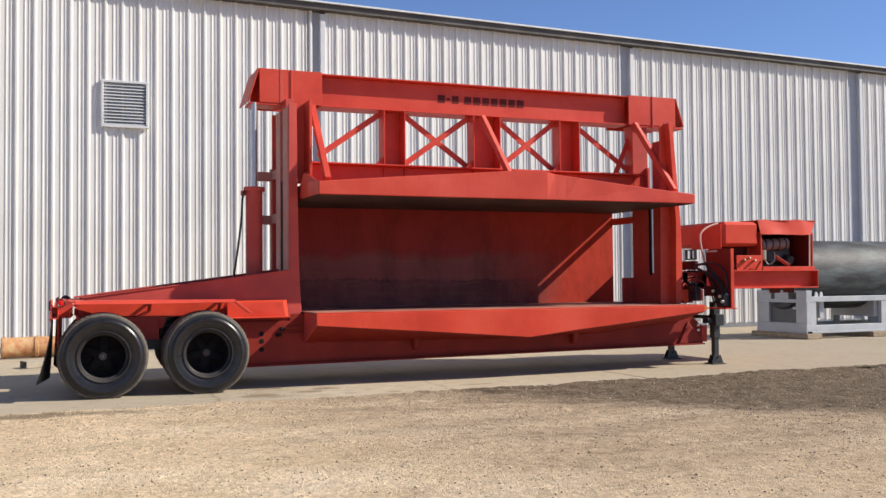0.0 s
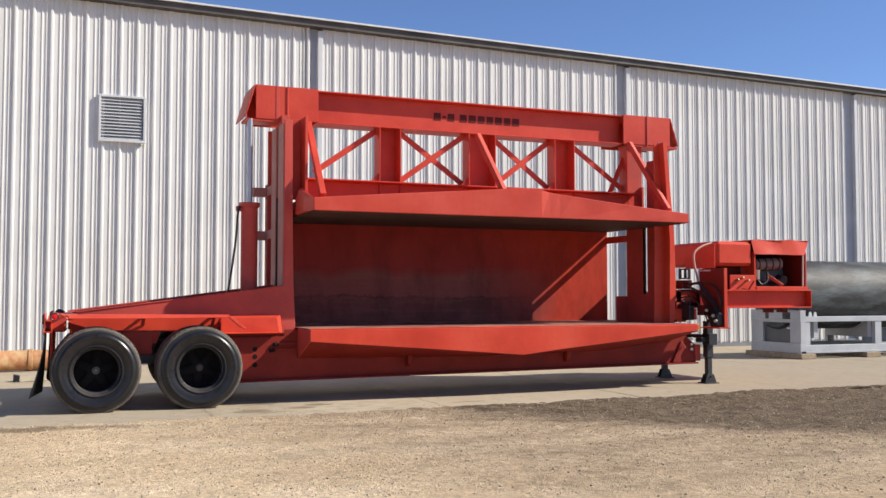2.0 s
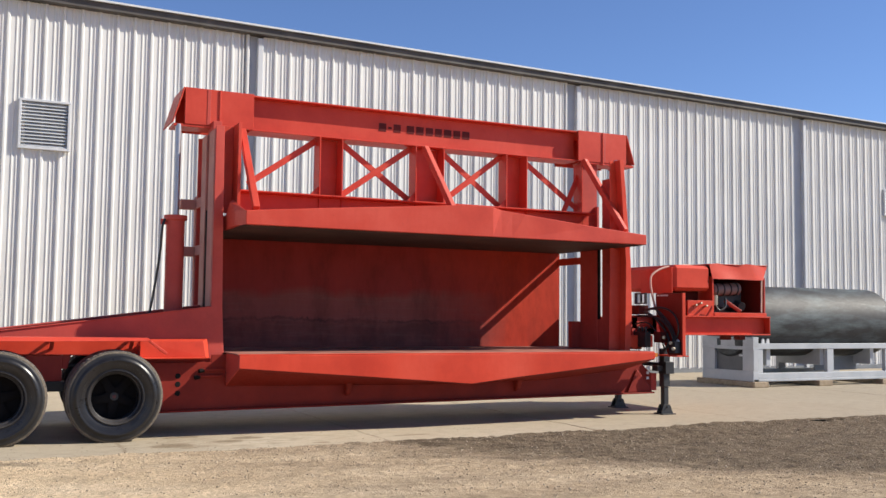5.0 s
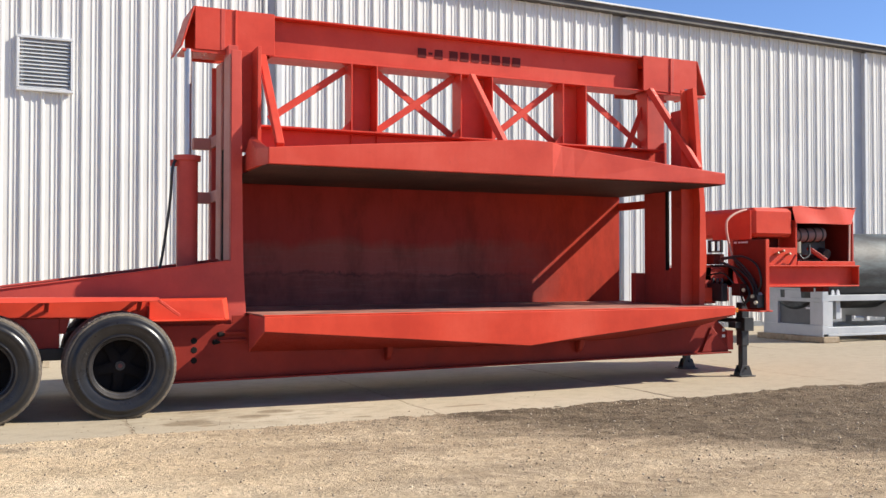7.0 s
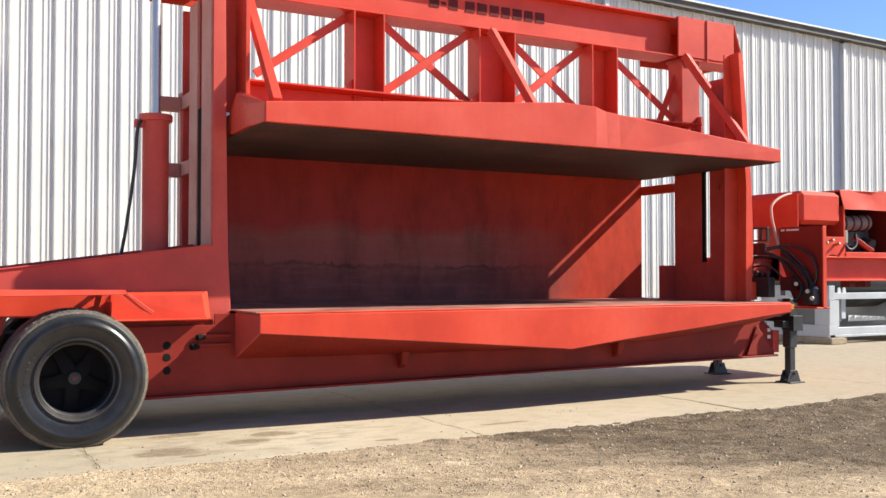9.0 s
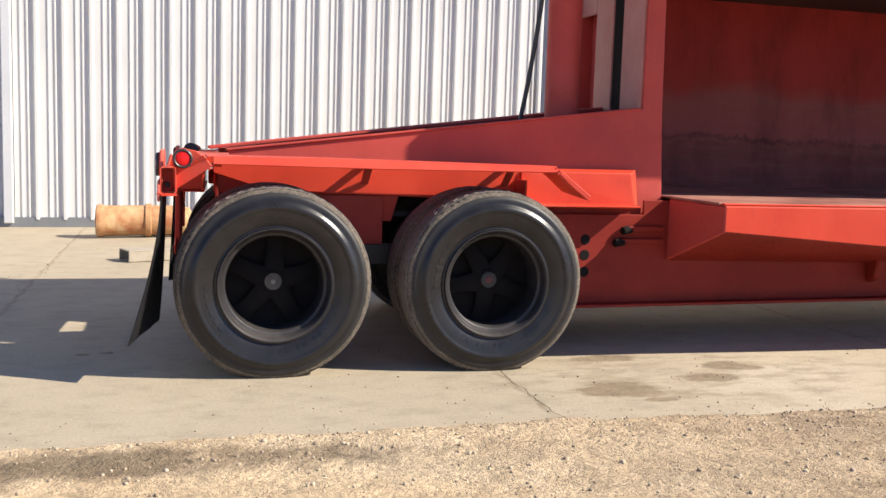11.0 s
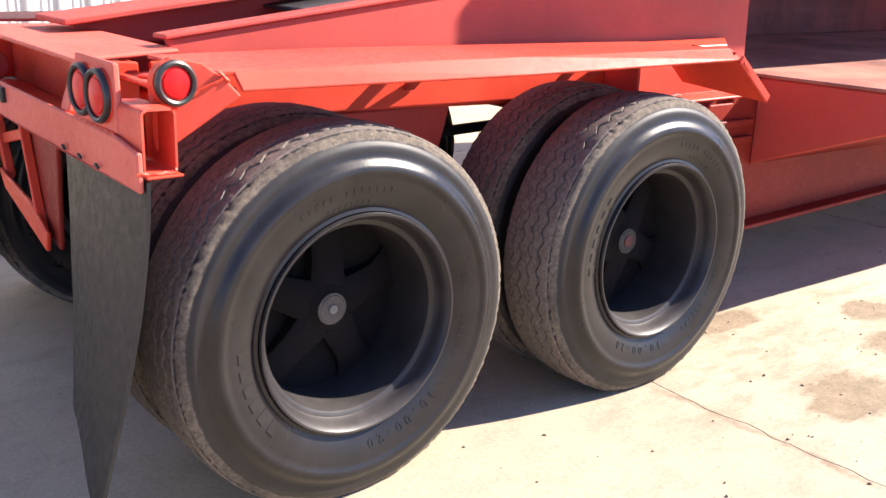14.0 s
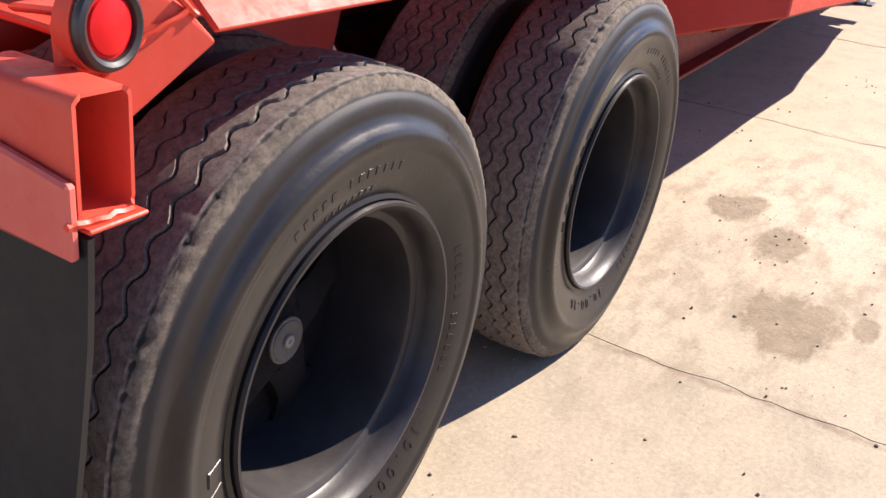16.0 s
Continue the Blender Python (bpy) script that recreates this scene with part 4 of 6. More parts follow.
for a, b in ((0.33, 0.384), (1.677, 1.73)):
    P("tail_rib_flange", loft(bmesh.new(), [(-0.566, a, 1.031), (-0.566, b, 1.031), (-0.530, b, 1.158), (-0.530, a, 1.158)], [(-0.554, a, 1.029), (-0.554, b, 1.029), (-0.518, b, 1.154), (-0.518, a, 1.154)]), TAIL_PINK)
P("corner_plate", loft(bmesh.new(), [(-0.50, 0.02, 1.155), (-0.34, 0.02, 1.157), (-0.33, -0.075, 1.152), (-0.43, -0.062, 1.150)], [(-0.50, 0.02, 1.145), (-0.34, 0.02, 1.147), (-0.33, -0.075, 1.142), (-0.43, -0.062, 1.140)]), RED_SUN)
P("corner_skirt", loft(bmesh.new(), [(-0.497, -0.064, 1.00), (-0.482, -0.066, 0.985), (-0.302, -0.105, 1.108), (-0.336, -0.090, 1.150), (-0.385, -0.078, 1.185), (-0.46, -0.070, 1.200), (-0.505, -0.066, 1.150)], [(-0.497, -0.052, 1.00), (-0.482, -0.054, 0.985), (-0.302, -0.093, 1.108), (-0.336, -0.078, 1.150), (-0.385, -0.066, 1.185), (-0.46, -0.058, 1.200), (-0.505, -0.054, 1.150)]), RED_SUN)


def ring_lamp(at, face, r, label, lens=LENS, depth=0.02):
    """A round lamp: cup, rubber ring and lens, looking along face."""
    p, d = Vector(at) + SHIFT + Vector((SKEW * max(0.0, at[1]), 0, 0)), Vector(face).normalized()
    cup = part("lamp_cup", rod(p - d * depth, p + d * 0.003, r * (1.10 if abs(d.y) < 0.5 else 1.16), 32), RED, crusher, label, smooth=True)
    s = d.orthogonal().normalized()
    u = d.cross(s)
    bm = bmesh.new()
    seg, tube = 32, 8
    rings = []
    for i in range(seg):
        a = 2 * math.pi * i / seg
        c = s * math.cos(a) + u * math.sin(a)
        rings.append([bm.verts.new(p + d * 0.008 + c * (r * 0.97 + 0.0075 * math.cos(6.28319 * k / tube)) + d * 0.010 * math.sin(6.28319 * k / tube)) for k in range(tube)])
    for i in range(seg):
        a, b = rings[i], rings[(i + 1) % seg]
        for k in range(tube):
            bm.faces.new((a[k], b[k], b[(k + 1) % tube], a[(k + 1) % tube]))
    part("rubber_ring", bm, HOSE, cup, "black rubber ring", smooth=True)
    bm = bmesh.new()
    prev = None
    for rr, h in ((r * 0.86, 0.003), (r * 0.83, 0.009), (r * 0.72, 0.010), (r * 0.69, 0.013), (r * 0.40, 0.017), (0.001, 0.018)):
        ring = [bm.verts.new(p + d * h + (s * math.cos(6.28319 * k / 28) + u * math.sin(6.28319 * k / 28)) * rr) for k in range(28)]
        if prev:
            for k in range(28):
                bm.faces.new((prev[k], prev[(k + 1) % 28], ring[(k + 1) % 28], ring[k]))
        prev = ring
    part("lens", bm, lens, cup, "red plastic lens", smooth=True)
    return cup


ring_lamp((-0.452, -0.076, 1.143), (0.10, -1, 0.05), 0.045, "round red side marker lamp")
for y in (0.045, 0.165):
    ring_lamp((-0.572, y, 1.108), (-1, -0.05, 0), 0.056, "round red tail lamp in a black rubber ring")
for y in (1.935, 2.055):
    ring_lamp((-0.570, y, 1.105), (-1, 0.05, 0), 0.062, "round red tail lamp in a black rubber ring")
P("lamp_bracket", yz([(-0.03, 1.03), (0.27, 1.03), (0.24, 1.185), (-0.02, 1.185)], -0.566, -0.55), RED_CHALK)
P("lamp_bracket", yz([(1.83, 1.03), (2.13, 1.03), (2.12, 1.185), (1.86, 1.185)], -0.566, -0.55), RED_CHALK)
ring_lamp((-0.452, 2.185, 1.140), (0.10, 1, 0.05), 0.050, "round red side marker lamp")
P("far_lamp_cup", rod((-0.47, 2.07, 1.150), (-0.47, 2.17, 1.150), 0.056, 24), BLACK, "black round lamp housing", smooth=True)
P("marker_bar", box(-0.59, -0.566, 0.92, 1.24, 0.975, 1.02), BLACK)
for y in (0.98, 1.08, 1.18):
    P("marker_lamp", box(-0.603, -0.5905, y - 0.032, y + 0.032, 0.984, 1.012), LENS, "small red marker lamp")
# open box section at the corner
def rounded(x0, x1, z0, z1, r, y, wob=0.0):
    pts = []
    for cx, cz, a0 in ((x1 - r, z1 - r, 0), (x0 + r, z1 - r, 90), (x0 + r, z0 + r, 180), (x1 - r, z0 + r, 270)):
        for k in range(5):
            a = radians(a0 + 22.5 * k)
            pts.append((cx + r * math.cos(a), y + wob * noise.noise((cx * 40 + k, cz * 30, 1)), cz + r * math.sin(a)))
    return pts


def corner_tube():
    """Square tube with rolled corners, its mouth cut a little rough."""
    bm = bmesh.new()
    rows = [rounded(-0.562, -0.484, 0.962, 1.102, 0.014, 0.02), rounded(-0.562, -0.484, 0.962, 1.102, 0.014, -0.153, 0.006), rounded(-0.557, -0.489, 0.967, 1.097, 0.010, -0.153, 0.006), rounded(-0.557, -0.489, 0.967, 1.097, 0.010, 0.02)]
    vs = [[bm.verts.new(p) for p in row] for row in rows]
    for a, b in zip(vs, vs[1:] + vs[:1]):
        for k in range(20):
            bm.faces.new((a[k], a[(k + 1) % 20], b[(k + 1) % 20], b[k]))
    return bm


P("corner_box", corner_tube(), RED_SUN, "open red square tube stub", bevel=0, smooth=True)
P("corner_box_lip", box(-0.56, -0.478, -0.168, -0.12, 0.955, 0.961), RED, bevel=0.002)
P("corner_box_back", box(-0.551, -0.497, -0.02, -0.01, 0.9725, 1.0915), RED_DULL)
P("corner_box_hole", rod((-0.528, -0.0205, 1.005), (-0.528, -0.026, 1.005), 0.016, 16), BLACK)


def weld(points, r=0.005, seed=0):
    """A lumpy weld bead along a line."""
    rng = random.Random(seed)
    line = []
    for p, q in zip(points, points[1:]):
        p, q = Vector(p), Vector(q)
        n = max(2, int((q - p).length / 0.012))
        line += [p.lerp(q, k / n) + Vector((rng.uniform(-1, 1), rng.uniform(-1, 1), rng.uniform(-1, 1))) * r * 0.35 for k in range(n)]
    line.append(Vector(points[-1]))
    return P("weld_bead", hose(line, r, 6, 2), RED, bevel=0, smooth=True)


weld([(-0.470, -0.074, 1.075), (-0.40, -0.086, 1.125), (-0.345, -0.097, 1.150)], 0.0035, 1)
weld([(-0.50, -0.066, 1.105), (-0.484, -0.069, 1.103), (-0.484, -0.069, 0.97)], 0.004, 2)
weld([(-0.352, -0.092, 1.165), (-0.336, -0.095, 1.150), (-0.330, -0.098, 1.142)], 0.0045, 3)
weld([(-0.566, -0.02, 1.03), (-0.566, 0.27, 1.03)], 0.005, 4)
weld([(-0.578, -0.155, 0.965), (-0.564, -0.155, 0.965), (-0.49, -0.155, 0.962)], 0.005, 5)
weld([(1.60, -0.09, 1.14), (1.60, 0.10, 1.152)], 0.004, 7)
weld([(1.60, 0.45, 0.903), (2.34, 0.45, 0.903)], 0.006, 8)
# hanger below the tail bar
P("tow_hanger_plate", yz([(0.70, 0.93), (1.01, 0.93), (0.86, 0.56), (0.76, 0.55)], -0.50, -0.485), RED_LOW)
P("tow_hanger_edge", bar((-0.515, 1.02, 0.93), (-0.515, 0.865, 0.56), 0.03, 0.014), RED)
P("tow_hanger_bar", bar((-0.50, 1.46, 0.93), (-0.50, 1.30, 0.67), 0.03, 0.03), RED)
P("tow_hanger_bar", bar((-0.495, 1.37, 0.79), (-0.495, 1.05, 0.86), 0.015, 0.035), RED)
P("tow_hanger_foot", yz([(1.33, 0.70), (1.27, 0.64), (0.80, 0.54), (0.78, 0.60), (0.95, 0.66)], -0.53, -0.516), RED)
for y in (0.08, 0.21, 0.34, 1.82, 1.95, 2.06):
    P("flap_bolt", rod((-0.578, y, 0.945), (-0.584, y, 0.942), 0.010, 10), BLACK)


def mud_flap(y0, y1, zb0, zb1, swing0, swing1, name_label, mat=FLAP_RUBBER):
    """A hanging rubber sheet; each side edge swings out behind by its own amount."""
    bm = bmesh.new()
    n, k = 12, 8
    grid = []
    for i in range(n + 1):
        t = i / n
        row = []
        for j in range(k + 1):
            s = j / k
            zb = zb0 + (zb1 - zb0) * s + 0.008 * noise.noise((s * 7, y0 * 9, 2))
            z = 0.95 + (zb - 0.95) * t
            y = y0 + (y1 - y0) * s + 0.004 * noise.noise((t * 6, s * 2, 5))
            x = -0.552 - (swing0 + (swing1 - swing0) * s) * t ** 1.6 - 0.012 * math.sin(3 * s + 2 * t) * t
            row.append((x, y, z))
        grid.append(row)
    for off in (0.0, -0.009):
        vs = [[bm.verts.new((x + off, y, z)) for x, y, z in row] for row in grid]
        for i in range(n):
            for j in range(k):
                bm.faces.new((vs[i][j], vs[i + 1][j], vs[i + 1][j + 1], vs[i][j + 1]))
        grid_v = vs if off == 0.0 else grid_v
    front, back = grid_v, vs
    edge = lambda g: [r[0] for r in g] + g[-1][1:] + [r[-1] for r in g[-2::-1]] + g[0][-2:0:-1]
    a, b = edge(front), edge(back)
    for i in range(len(a)):
        bm.faces.new((a[i], a[(i + 1) % len(a)], b[(i + 1) % len(b)], b[i]))
    P("mud_flap", bm, mat, name_label, bevel=0, smooth=True)


mud_flap(-0.165, 0.39, 0.19, 0.22, 0.15, 0.05, "grey-black rubber mud flap swung out behind")
mud_flap(1.38, 2.12, 0.30, 0.19, 0.02, 0.03, "black ragged rubber mud flap", MATT_BLACK)

SHIFT, SKEW = Vector((0, 0, 0)), 0.0
# chamber back wall and guide posts
P("chamber_wall", box(2.60, 8.49, 2.03, 2.06, DECK_Z + 0.006, 2.60), CHAMBER, "red chamber wall scoured grey and black below")
P("chamber_wall_flange", box(8.47, 8.50, 2.065, 2.20, DECK_Z, 2.50), RED_DULL)
for x in (3.6, 4.8, 6.0, 7.2):
    P("wall_stiffener", box(x, x + 0.06, 2.065, 2.22, DECK_Z, 2.48), RED_DULL)
P("back_tie_bar", bar((8.50, 1.40, 2.372), (8.485, 2.03, 2.372), 0.04, 0.112), RED)
P("base_block", box(8.34, 8.52, 1.42, 1.53, DECK_Z + 0.006, 1.40), RED_DULL)

# rear guide post: front flange and an end plate with a slot and ladder cut-outs
P("rear_post_inner_flange", box(2.50, 2.525, 0.556, 1.62, DECK_Z, 3.3), RED_DULL)
P("rear_guide_plate", box(2.405, 2.435, 0.557, 0.86, 1.50, 3.80), RED_FADED)
P("rear_slot_strip", box(2.415, 2.44, 0.861, 1.019, 1.30, 2.80), MATT_BLACK, "black strip in the guide slot")
P("rear_upper_leg", box(2.44, 2.55, 0.80, 1.10, 2.802, 3.95), RED_DULL)
P("rear_ladder_rail", box(2.405, 2.435, 1.02, 1.30, 1.50, 3.80), RED_FADED)
P("rear_ladder_rail", box(2.40, 2.43, 1.62, 1.72, 1.50, 3.05), RED_FADED)
for z in (2.24, 2.88):
    P("rear_ladder_rung", box(2.402, 2.432, 1.30, 1.62, z, z + 0.13), RED_FADED)
    P("rear_ladder_lug", box(2.20, 2.40, 1.60, 1.72, z - 0.01, z + 0.12), RED_FADED)
P("rear_post_back", box(2.41, 2.59, 1.58, 1.60, 1.30, 3.84), RED_DULL)

# front guide post
P("front_post_flange", xz([(8.36, DECK_Z), (8.62, DECK_Z), (8.66, 1.6), (8.65, 2.3), (8.52, 3.84), (8.38, 3.84), (8.38, 2.3)], 0.44, 0.46), RED)
P("front_post_edge", xz([(8.55, DECK_Z), (8.64, DECK_Z), (8.68, 1.6), (8.66, 2.3), (8.53, 3.85), (8.46, 3.85), (8.57, 2.3)], 0.30, 0.439), RED)
P("front_post_side", box(8.48, 8.52, 0.461, 0.796, DECK_Z, 3.6), RED_DULL)
P("front_guide_plate", box(8.48, 8.52, 0.93, 1.40, DECK_Z, 3.2), RED_DULL)
P("front_guide_foot", box(8.484, 8.516, 0.797, 0.929, DECK_Z, 1.44), RED_DULL)
P("front_slot_strip", box(8.485, 8.515, 0.876, 0.929, 1.40, 2.60), MATT_BLACK, "black strip in the guide slot")

# upper press plate
def upper_ring(zt, zw, dent=0.0):
    return [(FRONT, PRESS_Z), (FRONT + dent, zt), (0.45, zw), (BACK - 0.12, zw), (BACK, zt), (BACK, PRESS_Z)]


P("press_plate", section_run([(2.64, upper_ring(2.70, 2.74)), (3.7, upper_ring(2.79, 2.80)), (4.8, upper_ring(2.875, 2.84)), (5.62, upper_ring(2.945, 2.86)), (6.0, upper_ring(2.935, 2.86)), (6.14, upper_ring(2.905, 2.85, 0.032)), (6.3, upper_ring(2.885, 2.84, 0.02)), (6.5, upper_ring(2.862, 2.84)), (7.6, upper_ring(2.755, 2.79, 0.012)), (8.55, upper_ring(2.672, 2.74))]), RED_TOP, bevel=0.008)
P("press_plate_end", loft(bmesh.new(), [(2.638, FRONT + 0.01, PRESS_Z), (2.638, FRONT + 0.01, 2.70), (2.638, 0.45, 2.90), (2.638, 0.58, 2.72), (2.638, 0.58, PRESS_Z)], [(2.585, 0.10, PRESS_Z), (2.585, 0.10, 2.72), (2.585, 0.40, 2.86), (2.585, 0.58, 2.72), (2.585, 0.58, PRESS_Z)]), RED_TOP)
P("press_underside", box(2.62, 8.50, -0.20, 2.02, PRESS_Z - 0.012, PRESS_Z - 0.002), UNDERSIDE, "dark brown underside of the press plate")
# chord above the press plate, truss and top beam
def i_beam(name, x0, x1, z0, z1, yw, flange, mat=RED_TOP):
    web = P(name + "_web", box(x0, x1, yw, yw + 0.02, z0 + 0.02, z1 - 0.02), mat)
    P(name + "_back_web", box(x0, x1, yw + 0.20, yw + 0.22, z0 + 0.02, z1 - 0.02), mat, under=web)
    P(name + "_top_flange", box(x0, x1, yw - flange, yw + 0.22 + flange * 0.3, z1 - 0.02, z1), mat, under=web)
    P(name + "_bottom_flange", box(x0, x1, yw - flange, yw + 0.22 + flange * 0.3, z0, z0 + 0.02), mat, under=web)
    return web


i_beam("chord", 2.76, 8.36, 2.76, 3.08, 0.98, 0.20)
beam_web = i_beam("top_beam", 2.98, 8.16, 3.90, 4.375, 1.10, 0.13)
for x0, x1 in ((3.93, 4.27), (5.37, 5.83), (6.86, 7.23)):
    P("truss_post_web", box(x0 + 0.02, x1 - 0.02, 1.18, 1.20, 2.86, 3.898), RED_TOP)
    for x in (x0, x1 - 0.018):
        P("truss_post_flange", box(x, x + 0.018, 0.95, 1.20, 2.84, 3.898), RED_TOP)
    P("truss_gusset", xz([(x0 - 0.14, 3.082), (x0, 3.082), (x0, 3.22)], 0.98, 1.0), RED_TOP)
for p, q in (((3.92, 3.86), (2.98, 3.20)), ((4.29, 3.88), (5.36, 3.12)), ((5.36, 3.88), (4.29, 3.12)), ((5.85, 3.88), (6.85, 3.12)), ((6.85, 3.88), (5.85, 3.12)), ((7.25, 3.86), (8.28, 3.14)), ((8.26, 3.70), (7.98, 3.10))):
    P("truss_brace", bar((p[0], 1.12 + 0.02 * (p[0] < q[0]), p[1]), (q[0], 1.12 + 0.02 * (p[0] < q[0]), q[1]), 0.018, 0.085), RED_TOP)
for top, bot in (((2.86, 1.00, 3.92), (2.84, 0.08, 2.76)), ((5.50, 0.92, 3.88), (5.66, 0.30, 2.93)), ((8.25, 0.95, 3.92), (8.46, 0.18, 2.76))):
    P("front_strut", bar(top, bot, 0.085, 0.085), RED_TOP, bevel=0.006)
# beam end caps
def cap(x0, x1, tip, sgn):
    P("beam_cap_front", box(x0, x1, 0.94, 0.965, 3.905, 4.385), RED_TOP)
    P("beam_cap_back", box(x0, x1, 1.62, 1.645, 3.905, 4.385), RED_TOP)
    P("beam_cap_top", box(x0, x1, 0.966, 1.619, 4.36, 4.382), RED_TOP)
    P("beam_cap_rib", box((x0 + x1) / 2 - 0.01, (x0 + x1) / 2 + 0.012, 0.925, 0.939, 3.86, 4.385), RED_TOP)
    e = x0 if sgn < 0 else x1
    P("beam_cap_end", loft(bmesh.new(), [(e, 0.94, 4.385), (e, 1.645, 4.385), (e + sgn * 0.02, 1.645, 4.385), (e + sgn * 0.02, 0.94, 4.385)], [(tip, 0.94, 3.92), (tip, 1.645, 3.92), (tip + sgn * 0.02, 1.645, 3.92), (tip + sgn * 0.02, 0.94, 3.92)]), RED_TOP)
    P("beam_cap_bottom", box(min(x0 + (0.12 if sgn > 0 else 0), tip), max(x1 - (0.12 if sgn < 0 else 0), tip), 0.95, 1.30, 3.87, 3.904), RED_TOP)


cap(2.10, 3.00, 1.96, -1)
cap(8.14, 9.05, 9.20, 1)
P("beam_seam", box(2.385, 2.43, 0.934, 0.9395, 3.91, 4.38), RED_DULL)
P("beam_seam", box(8.60, 8.65, 0.934, 0.9395, 3.91, 4.38), RED_DULL)
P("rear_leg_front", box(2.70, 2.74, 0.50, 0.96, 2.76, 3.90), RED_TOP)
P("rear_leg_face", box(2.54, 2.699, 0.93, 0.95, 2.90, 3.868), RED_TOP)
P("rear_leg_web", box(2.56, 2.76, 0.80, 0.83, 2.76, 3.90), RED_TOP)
P("front_leg_web", box(8.251, 8.53, 1.00, 1.02, 2.76, 3.866), RED_DULL)
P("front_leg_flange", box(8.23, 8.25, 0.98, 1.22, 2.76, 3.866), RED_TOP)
# painted name on the beam, as plain blocks
x = 4.85
for w, gap in ((0.115, 0.03), (0.055, 0.03), (0.11, 0.095), (0.115, 0.035), (0.12, 0.035), (0.115, 0.035), (0.11, 0.035), (0.12, 0.035), (0.11, 0.035), (0.12, 0.0)):
    h = 0.03 if w < 0.06 else 0.115
    P("name_block", box(x, x + w, 1.094, 1.0985, 4.15 - h / 2, 4.15 + h / 2), LETTER, "dark painted letter block", bevel=0, under=beam_web)
    x += w + gap

# lifting cylinders
for cx, cy, z0, z1 in ((2.03, 0.98, 1.40, 2.71), (8.64, 0.64, 1.0, 2.4)):
    barrel = P("cylinder_barrel", rod((cx, cy, z0), (cx, cy, z1 - 0.04), 0.115, 32), RED_DULL, smooth=True)
    P("cylinder_gland", rod((cx, cy, z1 - 0.06), (cx, cy, z1), 0.145, 32), RED_DULL, smooth=True, under=barrel)
    P("gland_lug", box(cx - 0.185, cx - 0.10, cy - 0.03, cy + 0.03, z1 - 0.12, z1 - 0.05), RED_DULL, under=barrel)
    P("cylinder_rod", rod((cx, cy, z1), (cx, cy, 3.90), 0.040, 20), CHROME, "bright chromed piston rod", smooth=True, under=barrel)
P("cylinder_hose", hose([(1.90, 0.95, 2.66), (1.86, 0.93, 2.55), (1.84, 0.95, 2.2), (1.78, 0.98, 1.7), (1.74, 1.0, 1.45)], 0.016), HOSE, "thin black hydraulic hose", bevel=0, smooth=True)

# landing legs
def landing_leg(x, y, top):
    leg = P("landing_leg", box(x - 0.045, x + 0.045, y - 0.045, y + 0.045, 0.06, top), BLACK, "black steel landing leg", bevel=0.008)
    P("leg_sleeve", box(x - 0.060, x + 0.060, y - 0.060, y + 0.060, 0.42, top + 0.002), BLACK, bevel=0.008, under=leg)
    P("landing_foot", box(x - 0.125, x + 0.125, y - 0.115, y + 0.115, 0.004, 0.018), BLACK, bevel=0.003, under=leg)
    for dy in (-0.058, 0.046):
        P("foot_gusset", xz([(x - 0.115, 0.018), (x + 0.115, 0.018), (x + 0.06, 0.150), (x - 0.06, 0.150)], y + dy, y + dy + 0.012), BLACK, bevel=0.002, under=leg)
    P("foot_pin", rod((x, y - 0.085, 0.115), (x, y + 0.085, 0.115), 0.014, 12), BLACK, smooth=True, under=leg)


landing_leg(9.33, 0.36, 1.00)
landing_leg(9.29, 1.50, 0.90)
P("leg_bracket", box(9.15, 9.28, 0.30, 0.44, 0.66, 0.74), BLACK)
P("leg_gearbox", box(9.26, 9.42, 0.24, 0.42, 0.62, 0.80), BLACK)
P("leg_crossbar", box(9.31, 9.36, 0.42, 1.46, 0.72, 0.78), BLACK)
P("deck_corner_lamp", box(8.70, 8.75, -0.22, -0.16, 0.90, 0.96), AMBER, "small amber corner lamp")
for z in (0.55, 0.63, 0.71):
    P("adjust_hole", box(9.05, 9.10, 0.440, 0.4485, z - 0.02, z + 0.02), TRIM_LIGHT)

# gooseneck nose and engine platform
# The bulkhead's shade is put into its darker red.
P("nose_bulkhead", yz([(-0.25, 0.92), (-0.25, 1.84), (0.385, 1.84), (0.36, 1.45), (0.25, 1.2), (0.10, 0.92)], 9.185, 9.205), RED_LOW)
for y0, y1 in ((0.295, 0.345), (0.215, 0.265), (0.085, 0.205)):
    P("stencil_bar", box(9.181, 9.1845, y0, y1, 1.800, 1.822), TRIM_LIGHT, "small white stencilled bar", bevel=0)
P("nose_bulkhead_flange", box(9.165, 9.225, -0.27, -0.252, 0.90, 1.84), RED)
P("nose_foot", box(9.06, 9.28, -0.27, 0.25, 0.90, 0.918), RED)
P("nose_beam", box(8.78, 9.22, 0.5, 1.6, 1.02, 1.20), RED)
P("nose_beam", box(8.80, 9.30, 0.6, 1.5, 1.30, 1.48), RED_DULL)
P("nose_post", box(8.9, 9.0, 0.60, 0.75, DECK_Z, 1.50), RED_DULL)
P("platform_web", box(9.22, 11.40, 0.40, 0.42, 1.225, 1.49), RED)
P("platform_back_web", box(9.22, 11.40, 1.68, 1.70, 1.225, 1.49), RED)
P("platform_top_flange", box(9.22, 11.42, 0.27, 1.83, 1.49, 1.508), RED)
P("platform_bottom_flange", box(9.22, 11.41, 0.27, 1.83, 1.207, 1.225), RED)
P("platform_end", box(11.40, 11.415, 0.28, 1.82, 1.226, 1.489), RED)
